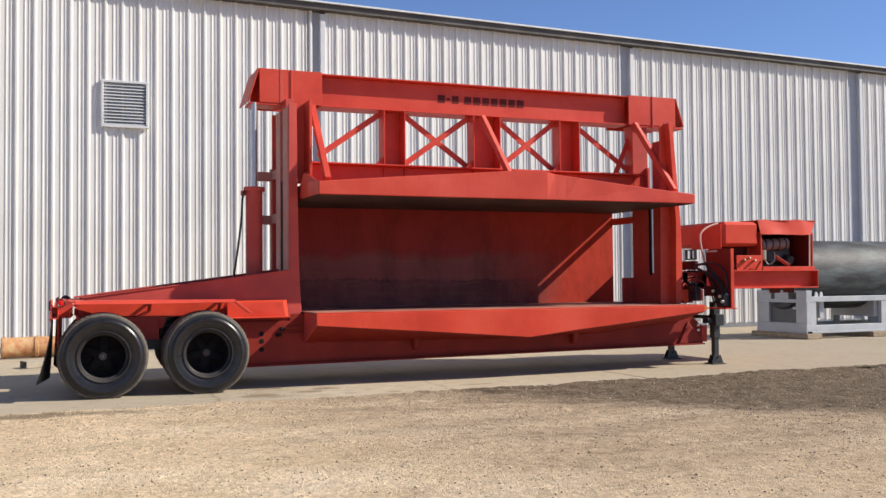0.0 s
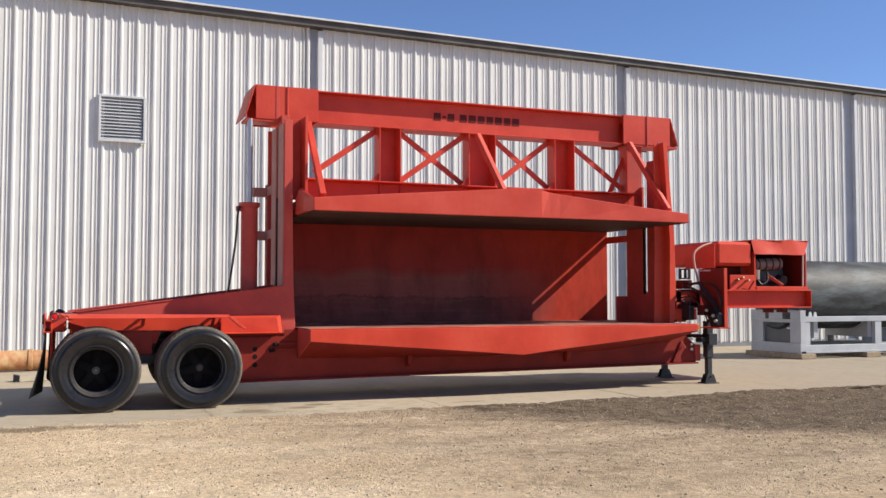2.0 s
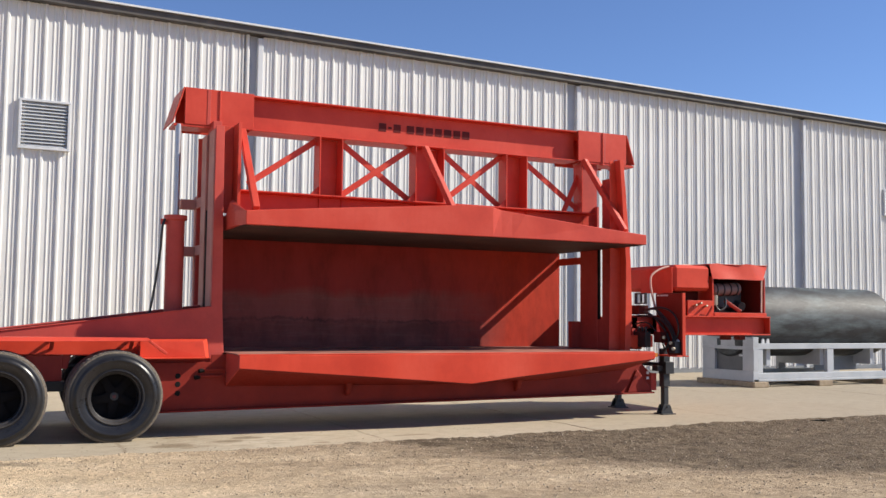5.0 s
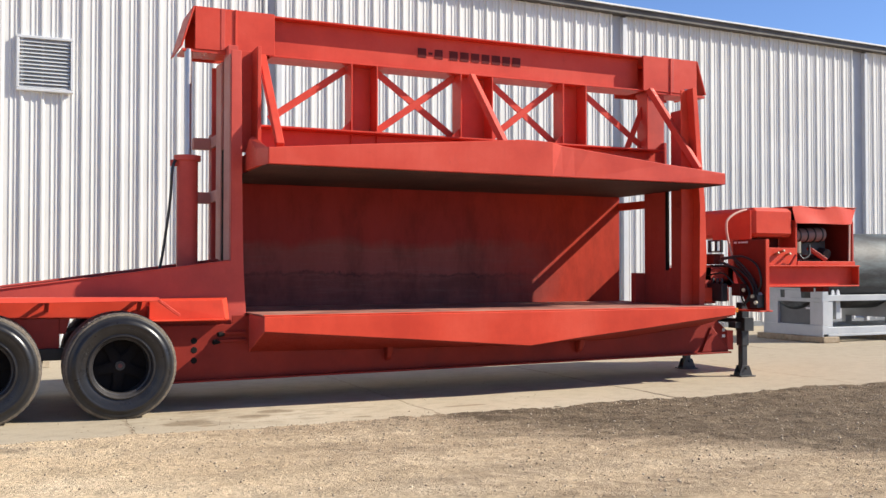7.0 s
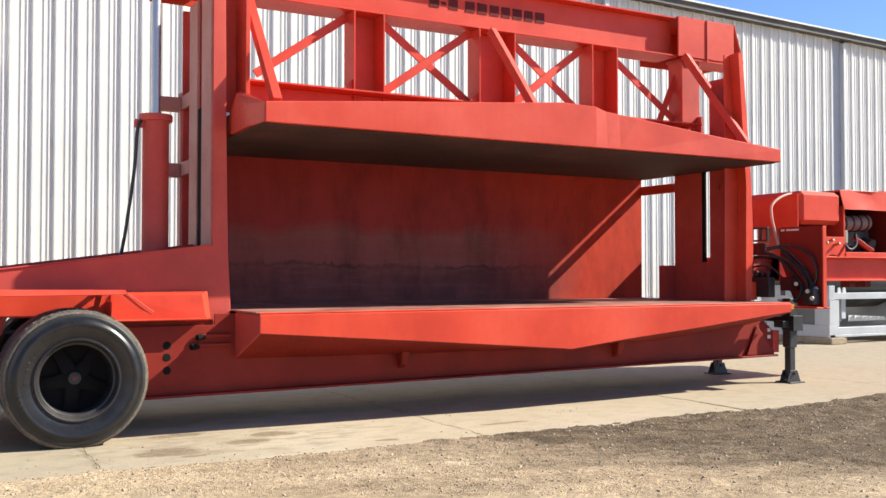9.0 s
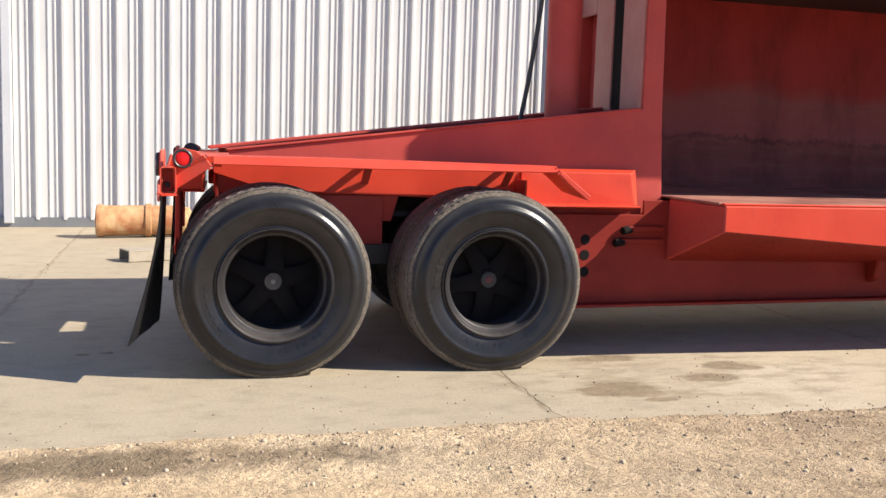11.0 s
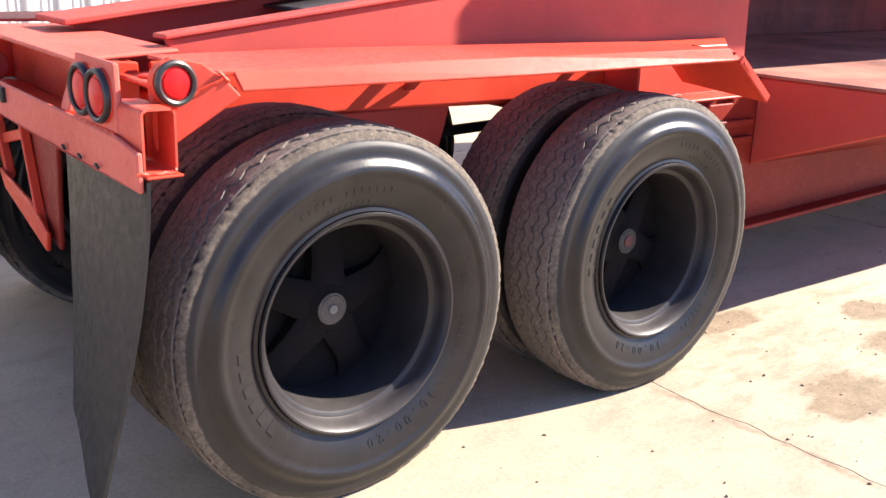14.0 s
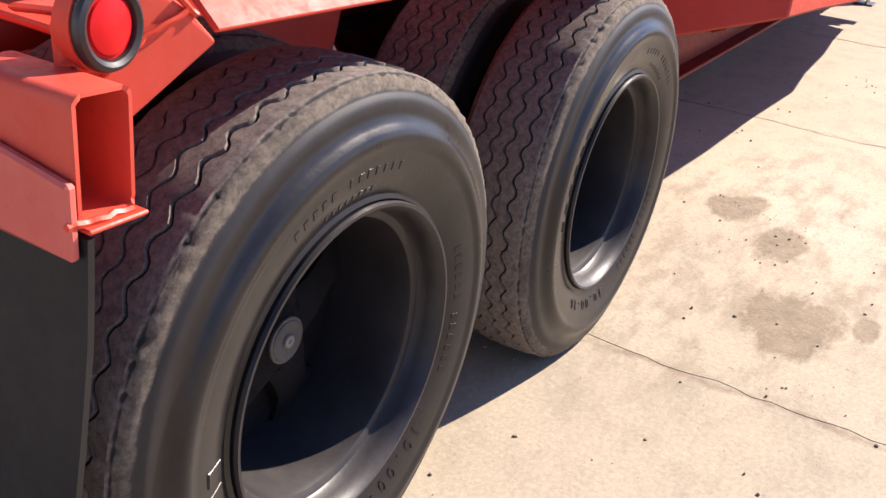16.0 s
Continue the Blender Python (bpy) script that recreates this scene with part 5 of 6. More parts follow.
for xx in (10.9, 11.2):
    P("kingpin_block", box(xx, xx + 0.12, 0.75, 0.90, 1.12, 1.206), BRACKET_DARK)
P("fuel_tank", box(9.50, 10.22, 0.32, 1.75, 1.90, 2.30), RED, bevel=0.05, label="red fuel tank box")
P("tank_side_plate", yz([(0.34, 1.86), (1.12, 1.86), (1.12, 2.22), (0.34, 2.26)], 9.46, 9.48), RED)
# Dark sheet put in for the shade of the gap under the tank.
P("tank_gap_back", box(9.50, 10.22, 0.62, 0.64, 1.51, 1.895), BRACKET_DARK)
P("control_panel", box(9.74, 10.24, 0.30, 0.33, 1.51, 1.75), RED)
for xx, zz in ((9.85, 1.66), (9.95, 1.69), (10.06, 1.65)):
    P("lever_knob", rod((xx, 0.30, zz), (xx, 0.22, zz + 0.02), 0.018, 12), BRASS)
P("control_handle", bar((10.10, 0.29, 1.50), (10.16, 0.22, 1.66), 0.02, 0.03), RED_DULL)
# The bay's inner faces take darker reds: its shade put into colour.
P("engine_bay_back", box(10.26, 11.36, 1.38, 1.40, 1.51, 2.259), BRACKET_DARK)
P("engine_bay_side", box(10.24, 10.27, 0.31, 1.70, 1.51, 2.14), RED)
P("engine_bay_post", bar((11.262, 0.32, 1.57), (11.275, 0.32, 2.10), 0.022, 0.03), HOSE_PALE, "pale thin stay rod")
P("engine_bay_post", box(11.315, 11.345, 0.31, 0.36, 1.51, 2.14), RED_DULL)
P("engine_bay_sill", box(10.27, 11.36, 0.30, 0.34, 1.51, 1.565), RED)
P("engine_bay_end", box(11.345, 11.365, 0.37, 1.70, 1.51, 2.32), RED_LOW)
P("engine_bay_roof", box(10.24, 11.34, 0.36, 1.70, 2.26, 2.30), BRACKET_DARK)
P("engine_hood", loft(bmesh.new(), [(10.20, 0.32, 2.335), (11.42, 0.32, 2.345), (11.42, 1.75, 2.345), (10.20, 1.75, 2.335)], [(10.20, 0.335, 2.315), (11.42, 0.335, 2.325), (11.42, 1.75, 2.325), (10.20, 1.75, 2.315)]), RED)


def visor():
    """Bent sheet hanging over the engine bay: dented along its top, one corner folded in."""
    bm = bmesh.new()
    cols = [(10.20, 10.226, 0.0, 0.0), (10.36, 10.36, 0.012, -0.010), (10.60, 10.58, -0.008, 0.014), (10.82, 10.92, 0.004, 0.030), (10.98, 11.10, 0.018, -0.030), (11.20, 11.22, 0.006, 0.0), (11.42, 11.29, -0.02, 0.02)]
    grids = []
    for back in (0.0, 0.010):
        rows = []
        for f in (0.0, 0.35, 0.7, 1.0):
            rows.append([bm.verts.new((xt + (xb - xt) * f, 0.33 - 0.045 * f + dy * math.sin(2.2 * f + 0.6) + back, 2.335 + dz * (1 - f) - (0.238 + dz * 0.3) * f)) for xt, xb, dz, dy in cols])
        grids.append(rows)
    a, b = grids
    for i in range(3):
        for k in range(len(cols) - 1):
            bm.faces.new((a[i][k], a[i][k + 1], a[i + 1][k + 1], a[i + 1][k]))
            bm.faces.new((b[i][k], b[i + 1][k], b[i + 1][k + 1], b[i][k + 1]))
    rim = lambda g: g[0] + [r[-1] for r in g[1:]] + g[-1][-2::-1] + [r[0] for r in g[-2:0:-1]]
    p, q = rim(a), rim(b)
    for k in range(len(p)):
        bm.faces.new((p[k], q[k], q[(k + 1) % len(p)], p[(k + 1) % len(p)]))
    return bm


P("engine_visor", visor(), RED, bevel=0, smooth=True)
engine_block = P("engine_block", box(10.45, 11.15, 0.62, 1.35, 1.62, 1.98), BLACK, "black engine block", bevel=0.04)
P("engine_sump", box(10.5, 11.1, 0.70, 1.25, 1.51, 1.619), BLACK, under=engine_block)
P("engine_manifold", rod((10.42, 0.56, 1.93), (10.98, 0.56, 1.96), 0.10, 18), PRIMER, "dusty maroon-grey manifold", smooth=True, under=engine_block)
for k in range(4):
    P("manifold_flange", rod((10.48 + 0.14 * k, 0.56, 1.932 + 0.007 * k), (10.50 + 0.14 * k, 0.56, 1.933 + 0.007 * k), 0.112, 18), BLACK, smooth=True, under=engine_block)
P("engine_filter", rod((10.40, 0.44, 1.68), (10.40, 0.44, 1.84), 0.05, 16), BRASS, smooth=True, under=engine_block)
P("engine_pipe", bar((10.66, 0.50, 1.76), (10.90, 0.40, 1.58), 0.06, 0.05), RED)
P("engine_hose", hose([(10.40, 0.44, 1.70), (10.46, 0.40, 1.60), (10.58, 0.40, 1.66), (10.62, 0.44, 1.80)], 0.018), HOSE, bevel=0, smooth=True)
P("pump", rod((11.02, 0.50, 1.66), (11.02, 0.72, 1.72), 0.08, 16), BLACK, smooth=True, under=engine_block)
P("pale_hose", hose([(9.16, 0.36, 1.62), (9.14, 0.40, 1.80), (9.14, 0.45, 2.00), (9.20, 0.48, 2.14), (9.42, 0.49, 2.25), (9.70, 0.48, 2.29), (9.92, 0.47, 2.31)], 0.017), HOSE_PALE, "sun-bleached hydraulic hose", bevel=0, smooth=True)
P("black_hose", hose([(9.16, 0.36, 1.63), (9.15, 0.22, 1.50), (9.15, 0.02, 1.36), (9.15, -0.10, 1.22), (9.15, -0.12, 1.08)], 0.019), HOSE, "black hydraulic hose", bevel=0, smooth=True)
P("hose_flange", rod((9.15, -0.16, 1.10), (9.17, -0.165, 1.10), 0.055, 18), GREY, "pale steel flange", smooth=True)
P("black_hose", hose([(9.0, 0.40, 1.60), (9.10, 0.10, 1.62), (9.15, -0.12, 1.50), (9.16, -0.18, 1.25), (9.12, -0.05, 1.05)], 0.014), HOSE, "thick black hydraulic hose", bevel=0, smooth=True)
P("black_hose", hose([(8.95, 0.55, 1.50), (9.08, 0.25, 1.48), (9.14, 0.02, 1.32), (9.16, -0.05, 1.12), (9.1, 0.1, 0.98)], 0.014), HOSE, "thick black hydraulic hose", bevel=0, smooth=True)
P("valve_block", box(9.02, 9.15, 0.06, 0.22, 1.10, 1.26), BRACKET_DARK)
P("valve_block", box(8.92, 9.10, 0.45, 0.75, 1.52, 1.66), BRACKET_DARK)
P("valve_block", box(9.06, 9.18, -0.22, -0.08, 0.95, 1.12), BLACK)
for yy, zz in ((-0.14, 1.10), (0.02, 1.18), (-0.2, 1.02)):
    P("hose_fitting", rod((9.06, yy, zz), (9.02, yy - 0.03, zz), 0.026, 12), BRASS, smooth=True)
for k, (ya, za, yb, zb) in enumerate(((0.42, 1.36, 0.08, 0.96), (0.20, 1.56, -0.16, 1.16))):
    P("black_hose", hose([(8.94 + 0.02 * k, ya + 0.2, za), (9.06, ya, za + 0.03), (9.13 + 0.01 * k, (ya + yb) / 2 - 0.05, (za + zb) / 2), (9.12, yb, zb)], 0.012), HOSE, "black hydraulic hose", bevel=0, smooth=True)
P("black_hose", hose([(8.96, 0.57, 1.55), (9.08, 0.38, 1.52), (9.14, 0.17, 1.34), (9.14, 0.01, 1.14), (9.10, 0.07, 0.99)], 0.018), HOSE, "thick black hydraulic hose", bevel=0, smooth=True)
P("valve_bank", box(8.93, 9.03, 0.30, 0.70, 1.02, 1.26), BLACK, "black hydraulic valve bank", bevel=0.008)
for k in range(4):
    P("valve_spool", rod((8.98, 0.36 + 0.09 * k, 1.26), (8.98, 0.36 + 0.09 * k, 1.33), 0.022, 12), BLACK, smooth=True)
# Dark backing added for the shade behind the valve bank.
P("nose_shade_plate", box(8.90, 9.18, 0.72, 0.74, DECK_Z, 1.50), RED_LOW)
for y0, y1, z0, z1 in ((0.36, 0.39, 1.68, 1.85), (0.60, 0.63, 1.68, 1.85), (0.39, 0.60, 1.83, 1.85), (0.39, 0.60, 1.68, 1.70), (0.475, 0.495, 1.70, 1.83)):
    P("bracket_frame", box(8.97, 9.01, y0, y1, z0, z1), BLACK)


# wheels
SIDEWALL = ((0.300, -0.100), (0.302, -0.118), (0.309, -0.125), (0.318, -0.122), (0.335, -0.130), (0.362, -0.139), (0.392, -0.1435), (0.404, -0.1450), (0.409, -0.1480), (0.417, -0.1492), (0.426, -0.1478), (0.434, -0.1435), (0.441, -0.1375), (0.448, -0.1325), (0.455, -0.1300), (0.464, -0.1290), (0.474, -0.1283), (0.482, -0.1262), (0.487, -0.1215), (0.494, -0.1185), (0.502, -0.1150), (0.508, -0.1115), (0.5125, -0.107), (0.5155, -0.1025))


def tyre_mesh(turn, seg):
    """Tyre round the y axis: outer side at -y, zigzag grooves in the tread, pressed flat where it stands once turned."""
    bm = bmesh.new()
    rng = random.Random(12)
    tread = []
    ribs = (-0.0995, -0.060, -0.020, 0.020, 0.060, 0.0995)
    for k in range(5):
        a, b = ribs[k], ribs[k + 1]
        crown = 0.5270 - 0.9 * ((a + b) / 2) ** 2
        tread += [(crown - 0.1 * a * a, a + 0.0034, 1), (crown - 0.1 * b * b, b - 0.0034, 1)]
        if k < 4:
            tread += [(crown - 0.012, b - 0.0024, 1), (crown - 0.012, b + 0.0024, 1)]
    ring_pts = [(r, y, 0) for r, y in SIDEWALL] + tread + [(r, -y, 0) for r, y in reversed(SIDEWALL)]
    c, d = math.cos(radians(turn)), math.sin(radians(turn))
    rings = []
    for i in range(seg):
        a = 2 * math.pi * i / seg
        zig = (-1.0, -0.55, 0.55, 1.0, 0.55, -0.55)[i % 6] * 0.0085 + rng.uniform(-0.0014, 0.0014)
        row = []
        for r, y, w in ring_pts:
            shift = zig if w and abs(y) < 0.09 else 0.0
            rr = r
            if not w and r > 0.50:
                # chipped, scrubbed shoulder
                chip = max(0.0, noise.noise((i * 0.55, y * 9, 3)) - 0.12) * 0.016
                rr = r + 0.002 * noise.noise((i * 0.35, y * 30, 1)) - chip * (r - 0.50) / 0.0155 + (rng.uniform(-0.0035, 0.002) if r > 0.511 else 0.0)
                shift = rng.uniform(-0.003, 0.003) if r > 0.511 else 0.0
            x, z = rr * math.cos(a), rr * math.sin(a)
            wx, wz = x * c + z * d, z * c - x * d
            if wz < -0.36 and rr > 0.33:
                squeeze = min(1.0, (-0.36 - wz) / 0.14)
                y *= 1.0 + 0.05 * squeeze * (rr < 0.49)
                wz = max(wz, -0.5020)
            row.append(bm.verts.new((wx * c - wz * d, y + shift, wx * d + wz * c)))
        rings.append(row)
    for i in range(seg):
        p, q = rings[i], rings[(i + 1) % seg]
        for j in range(len(ring_pts) - 1):
            bm.faces.new((p[j], q[j], q[j + 1], p[j + 1]))
    return bm


def to_mesh(name, bm, mat, smooth=True, angle=38):
    bmesh.ops.recalc_face_normals(bm, faces=bm.faces)
    me = bpy.data.meshes.new(name)
    bm.to_mesh(me)
    bm.free()
    me.materials.append(mat)
    if smooth:
        me.shade_smooth()
        me.set_sharp_from_angle(angle=radians(angle))
    return me


def rim_material():
    """Black painted rim; its barrel's low side is blotched paler, for the sunlit crescent there."""
    m, nt, b = nodes_of("rim_black_paint")
    g = nt.nodes.new("ShaderNodeNewGeometry")
    sp = nt.nodes.new("ShaderNodeSeparateXYZ")
    nt.links.new(g.outputs["Position"], sp.inputs[0])
    col = ramp(nt, noise_tex(nt, 11, 5, 0.65), [(0.3, (0.0190, 0.0170, 0.0176)), (0.7, (0.0340, 0.0305, 0.0310))])
    low = math_node(nt, "MULTIPLY", math_node(nt, "SUBTRACT", 0.345, sp.outputs[2]), 9.0, True)
    film = ramp(nt, noise_tex(nt, 16, 6, 0.7), [(0.30, (0.20,) * 3), (0.65, (0.60,) * 3)])
    col = mixc(nt, math_node(nt, "MULTIPLY", low, film), col, (0.095, 0.085, 0.080))
    nt.links.new(col, b.inputs["Base Color"])
    b.inputs["Roughness"].default_value = 0.42
    b.inputs["Specular IOR Level"].default_value = 0.35
    bump(nt, b, noise_tex(nt, 60, 4, 0.7), 0.15, 0.003)
    return m


RIM_BLACK = rim_material()
RIM_ME = to_mesh("wheel_rim", lathe([(0.287, -0.118), (0.293, -0.131), (0.299, -0.1375), (0.3045, -0.1375), (0.307, -0.131), (0.302, -0.116), (0.292, -0.098), (0.292, 0.110), (0.262, 0.112), (0.2575, 0.02), (0.2595, -0.066), (0.263, -0.078), (0.270, -0.0825), (0.277, -0.084), (0.281, -0.090), (0.284, -0.106)], 96), RIM_BLACK)


def spokes():
    """A cast five-armed star: the arms fall away from the hub boss to the rim, the gaps between them are deep."""
    bm = lathe([(0.001, 0.0245), (0.046, 0.0245), (0.056, 0.030), (0.072, 0.038), (0.088, 0.060), (0.092, 0.100), (0.2630, 0.112), (0.2630, 0.17), (0.001, 0.17)], 40, closed=False)
    rows = ((0.060, 0.058, 0.034, 0.014), (0.120, 0.050, 0.046, 0.013), (0.185, 0.046, 0.066, 0.012), (0.232, 0.056, 0.084, 0.012), (0.2620, 0.082, 0.092, 0.012))
    for k in range(5):
        a = 2 * math.pi * k / 5 + 0.4
        d, s = Vector((math.cos(a), 0, math.sin(a))), Vector((-math.sin(a), 0, math.cos(a)))
        rings = []
        for r, half, y, edge in rows:
            rings.append([bm.verts.new(d * r + s * u + Vector((0, v, 0))) for u, v in ((-half, y + edge), (-half * 0.62, y), (half * 0.62, y), (half, y + edge), (half * 0.9, 0.152), (-half * 0.9, 0.152))])
        for p, q in zip(rings, rings[1:]):
            for j in range(6):
                bm.faces.new((p[j], p[(j + 1) % 6], q[(j + 1) % 6], q[j]))
        bm.faces.new(rings[0][::-1])
        bm.faces.new(rings[-1])
    return bm


def glyphs(text, radius, start, step, size, bm):
    """Raised characters set round the outer sidewall, one after another."""
    wall = SIDEWALL[3:7]
    (ra, ya), (rb, yb) = [(p, q) for p, q in zip(wall, wall[1:]) if p[0] <= radius <= q[0]][0]
    slope = (yb - ya) / (rb - ra)
    depth = ya + slope * (radius - ra)
    for k, ch in enumerate(text):
        if ch == " ":
            continue
        a = start - k * step
        m = Matrix.Rotation(-a, 4, "Y") @ Matrix.Translation((radius, depth, 0)) @ Matrix.Rotation(math.atan(slope), 4, "Z") @ Matrix.Rotation(radians(90), 4, "Y") @ Matrix.Rotation(radians(90), 4, "X")
        if ch == "|":
            tmp = bmesh.new()
            loft(tmp, [(-size * 0.3, -size * 0.4, -0.002), (size * 0.3, -size * 0.4, -0.002), (size * 0.3, size * 0.4, -0.002), (-size * 0.3, size * 0.4, -0.002)], [(-size * 0.26, -size * 0.37, 0.0011), (size * 0.26, -size * 0.37, 0.0011), (size * 0.26, size * 0.37, 0.0011), (-size * 0.26, size * 0.37, 0.0011)])
            me = bpy.data.meshes.new("glyph")
            tmp.to_mesh(me)
            tmp.free()
        else:
            cu = bpy.data.curves.new("glyph", "FONT")
            cu.body, cu.size, cu.extrude, cu.align_x, cu.align_y, cu.resolution_u = ch, size, 0.0018, "CENTER", "CENTER", 2
            ob = bpy.data.objects.new("glyph", cu)
            me = bpy.data.meshes.new_from_object(ob)
            bpy.data.objects.remove(ob)
            bpy.data.curves.remove(cu)
        me.transform(m)
        bm.from_mesh(me)
        bpy.data.meshes.remove(me)
    return bm


def lettering():
    bm = bmesh.new()
    glyphs("10.00-20", 0.352, radians(-38), radians(5.4), 0.040, bm)
    glyphs("||||||", 0.352, radians(228), radians(7.4), 0.050, bm)
    glyphs("||||| |||||||", 0.372, radians(130), radians(3.6), 0.020, bm)
    glyphs("|||||| ||||||", 0.352, radians(30), radians(3.8), 0.022, bm)
    glyphs("||||||||", 0.338, radians(118), radians(3.0), 0.014, bm)
    return bm


LETTERS_ME = to_mesh("sidewall_lettering", lettering(), RUBBER, smooth=False)
SPOKE_ME = to_mesh("spoke_hub", spokes(), MATT_BLACK)
HUB_STEEL = paint("dusty_hub_steel", (0.085, 0.074, 0.064), (0.055, 0.048, 0.041), (0.12, 0.106, 0.09), 0.7, big=18, dirt=0.5)
PIN_STEEL = paint("worn_pin_steel", (0.24, 0.225, 0.20), (0.18, 0.165, 0.15), (0.32, 0.30, 0.27), 0.55, metal=0.3)
HUB_RED = paint("grimy_red_hub_paint", (0.12, 0.032, 0.030), (0.08, 0.024, 0.022), (0.17, 0.05, 0.045), 0.6)
HUBCAP = lathe([(0.001, 0.016), (0.038, 0.016), (0.040, 0.018), (0.045, 0.018), (0.046, 0.019), (0.046, 0.023), (0.001, 0.024)], 36, closed=False)
CAP_ME = to_mesh("hub_cap", HUBCAP, HUB_STEEL)
CAP_DARK_ME = CAP_ME.copy()
CAP_DARK_ME.materials[0] = BLACK
PIN_ME = to_mesh("hub_pin", lathe([(0.001, 0.008), (0.004, 0.008), (0.005, 0.010), (0.011, 0.010), (0.013, 0.012), (0.0135, 0.020), (0.001, 0.020)], 24, closed=False), PIN_STEEL)
PIN_RED_ME = to_mesh("hub_pin_red", lathe([(0.001, 0.011), (0.018, 0.011), (0.021, 0.013), (0.022, 0.020), (0.001, 0.020)], 24, closed=False), HUB_RED)


TYRES = {}


def tyre_for(turn, seg):
    if turn not in TYRES:
        TYRES[turn] = to_mesh("tyre", tyre_mesh(turn, seg), RUBBER, angle=40)
    return TYRES[turn]


def wheel(x, y, outer, turn, red=False):
    """One wheel of a dual pair; outer: its dished side looks away from the trailer."""
    w = new("wheel", RIM_ME)
    w.parent = crusher
    near = y < YC
    w.matrix_local = pose(x, y, 0.505, 0, turn, 0 if near else 180)
    tagged(w, "black steel rim with a worn black tyre")
    t = new("tyre", tyre_for(turn, 300 if near else 150))
    t.parent = w
    tagged(t, "worn black ribbed tyre with dusty shoulder")
    if outer:
        for nm, me in (("spoke_hub", SPOKE_ME), ("sidewall_lettering", LETTERS_ME), ("hub_cap", CAP_DARK_ME if red else CAP_ME), ("hub_pin", PIN_RED_ME if red else PIN_ME)):
            o = new(nm, me)
            o.parent = w
            if nm == "sidewall_lettering":
                tagged(o, "raised black sidewall lettering", kind="stuff")
    return w


for x, turn, red in ((0.0, 10, False), (AXLE_GAP, 47, True)):
    wheel(x, -0.005, True, turn, red)
    wheel(x, 0.305, False, turn + 20)
    wheel(x + 0.08, 2.105, True, turn + 33, red)
    wheel(x + 0.07, 1.795, False, turn + 70)

# ---- tank on its stand ----
stand = thing("tank_stand", "light grey painted steel frame stand on timber blocks", "stand")


def S(name, bm, mat=None, label="", bevel=0.006, under=None):
    bmesh.ops.translate(bm, verts=bm.verts, vec=(-0.18, 0, 0))
    return part(name, bm, mat or GREY, under or stand, label, bevel)


for z0, z1 in ((0.82, 0.94), (0.17, 0.30)):
    S("side_rail", box(15.25, 19.30, 4.38, 4.50, z0, z1))
    S("side_rail", box(15.25, 19.30, 5.85, 5.97, z0, z1))
for x in (15.25, 17.30, 19.16):
    for y in (4.39, 5.86):
        S("upright", box(x, x + (0.20 if x == 17.30 else 0.14), y, y + 0.10, 0.301, 0.819))
for y in (4.40, 5.88):
    S("sill", box(15.1, 19.32, y - 0.04, y - 0.021, 0.12, 0.17))
# end frame: a band with two square openings over a recessed panel
S("end_beam", box(15.08, 15.24, 4.36, 5.99, 1.035, 1.075))
S("end_beam", box(15.08, 15.24, 4.36, 5.99, 0.80, 0.875))
for y0, y1 in ((4.36, 4.68), (4.93, 5.38), (5.50, 5.99)):
    S("end_block", box(15.082, 15.238, y0, y1, 0.876, 1.034))
# Black sheets stand in for the shade inside the two openings.
S("opening_back", box(15.20, 15.22, 4.681, 4.929, 0.876, 1.034), MATT_BLACK)
S("opening_back", box(15.20, 15.22, 5.381, 5.499, 0.876, 1.034), MATT_BLACK)
S("end_beam", box(15.08, 15.24, 4.36, 5.99, 0.12, 0.34))
for y0, y1 in ((4.36, 4.70), (5.58, 5.99)):
    S("end_upright", box(15.09, 15.23, y0, y1, 0.341, 0.799))
end_panel = S("end_panel", box(15.15, 15.17, 4.701, 5.579, 0.341, 0.799), STAND_SHADE)
S("panel_latch", box(15.135, 15.149, 4.74, 4.86, 0.65, 0.69), TRIM_LIGHT, under=end_panel)
for x in (15.36, 15.50):
    S("lifting_lug", xz([(x, 0.94), (x + 0.10, 0.94), (x + 0.085, 1.02), (x + 0.05, 1.05), (x + 0.015, 1.02)], 4.40, 4.43), TRIM_LIGHT, "pale steel lifting lug")
S("cross_plate", box(17.55, 18.9, 5.0, 5.03, 0.301, 0.62), PANEL_GREY)
for x in (15.6, 17.2, 18.8):
    S("saddle", yz([(4.51, 0.45), (5.84, 0.45), (5.84, 0.93), (5.80, 0.93), (5.60, 0.755), (5.40, 0.662), (5.17, 0.630), (4.94, 0.662), (4.74, 0.755), (4.54, 0.93), (4.51, 0.93)], x, x + 0.12))
for x in (15.0, 16.9, 18.9):
    blk = part("timber_block", box(x - 0.18, x + 0.24, 4.25, 6.1, 0.004, 0.118), WOOD, bevel=0.01)
    tagged(blk, "weathered timber bearer under the grey stand", "timber", "timber bearers")
tank = thing("pipe_tank", "large matt black steel cylinder lying on a grey stand", "tank")
R, cy, cz = 0.79, 5.17, 1.425


def drum_run(rows):
    """Rings of the given (x, radius) along the tank's axis."""
    bm = bmesh.new()
    rings = [[bm.verts.new((x, cy + r * math.cos(6.28319 * k / 56), cz + r * math.sin(6.28319 * k / 56))) for k in range(56)] for x, r in rows]
    for a, b in zip(rings, rings[1:]):
        for k in range(56):
            bm.faces.new((a[k], a[(k + 1) % 56], b[(k + 1) % 56], b[k]))
    return bm


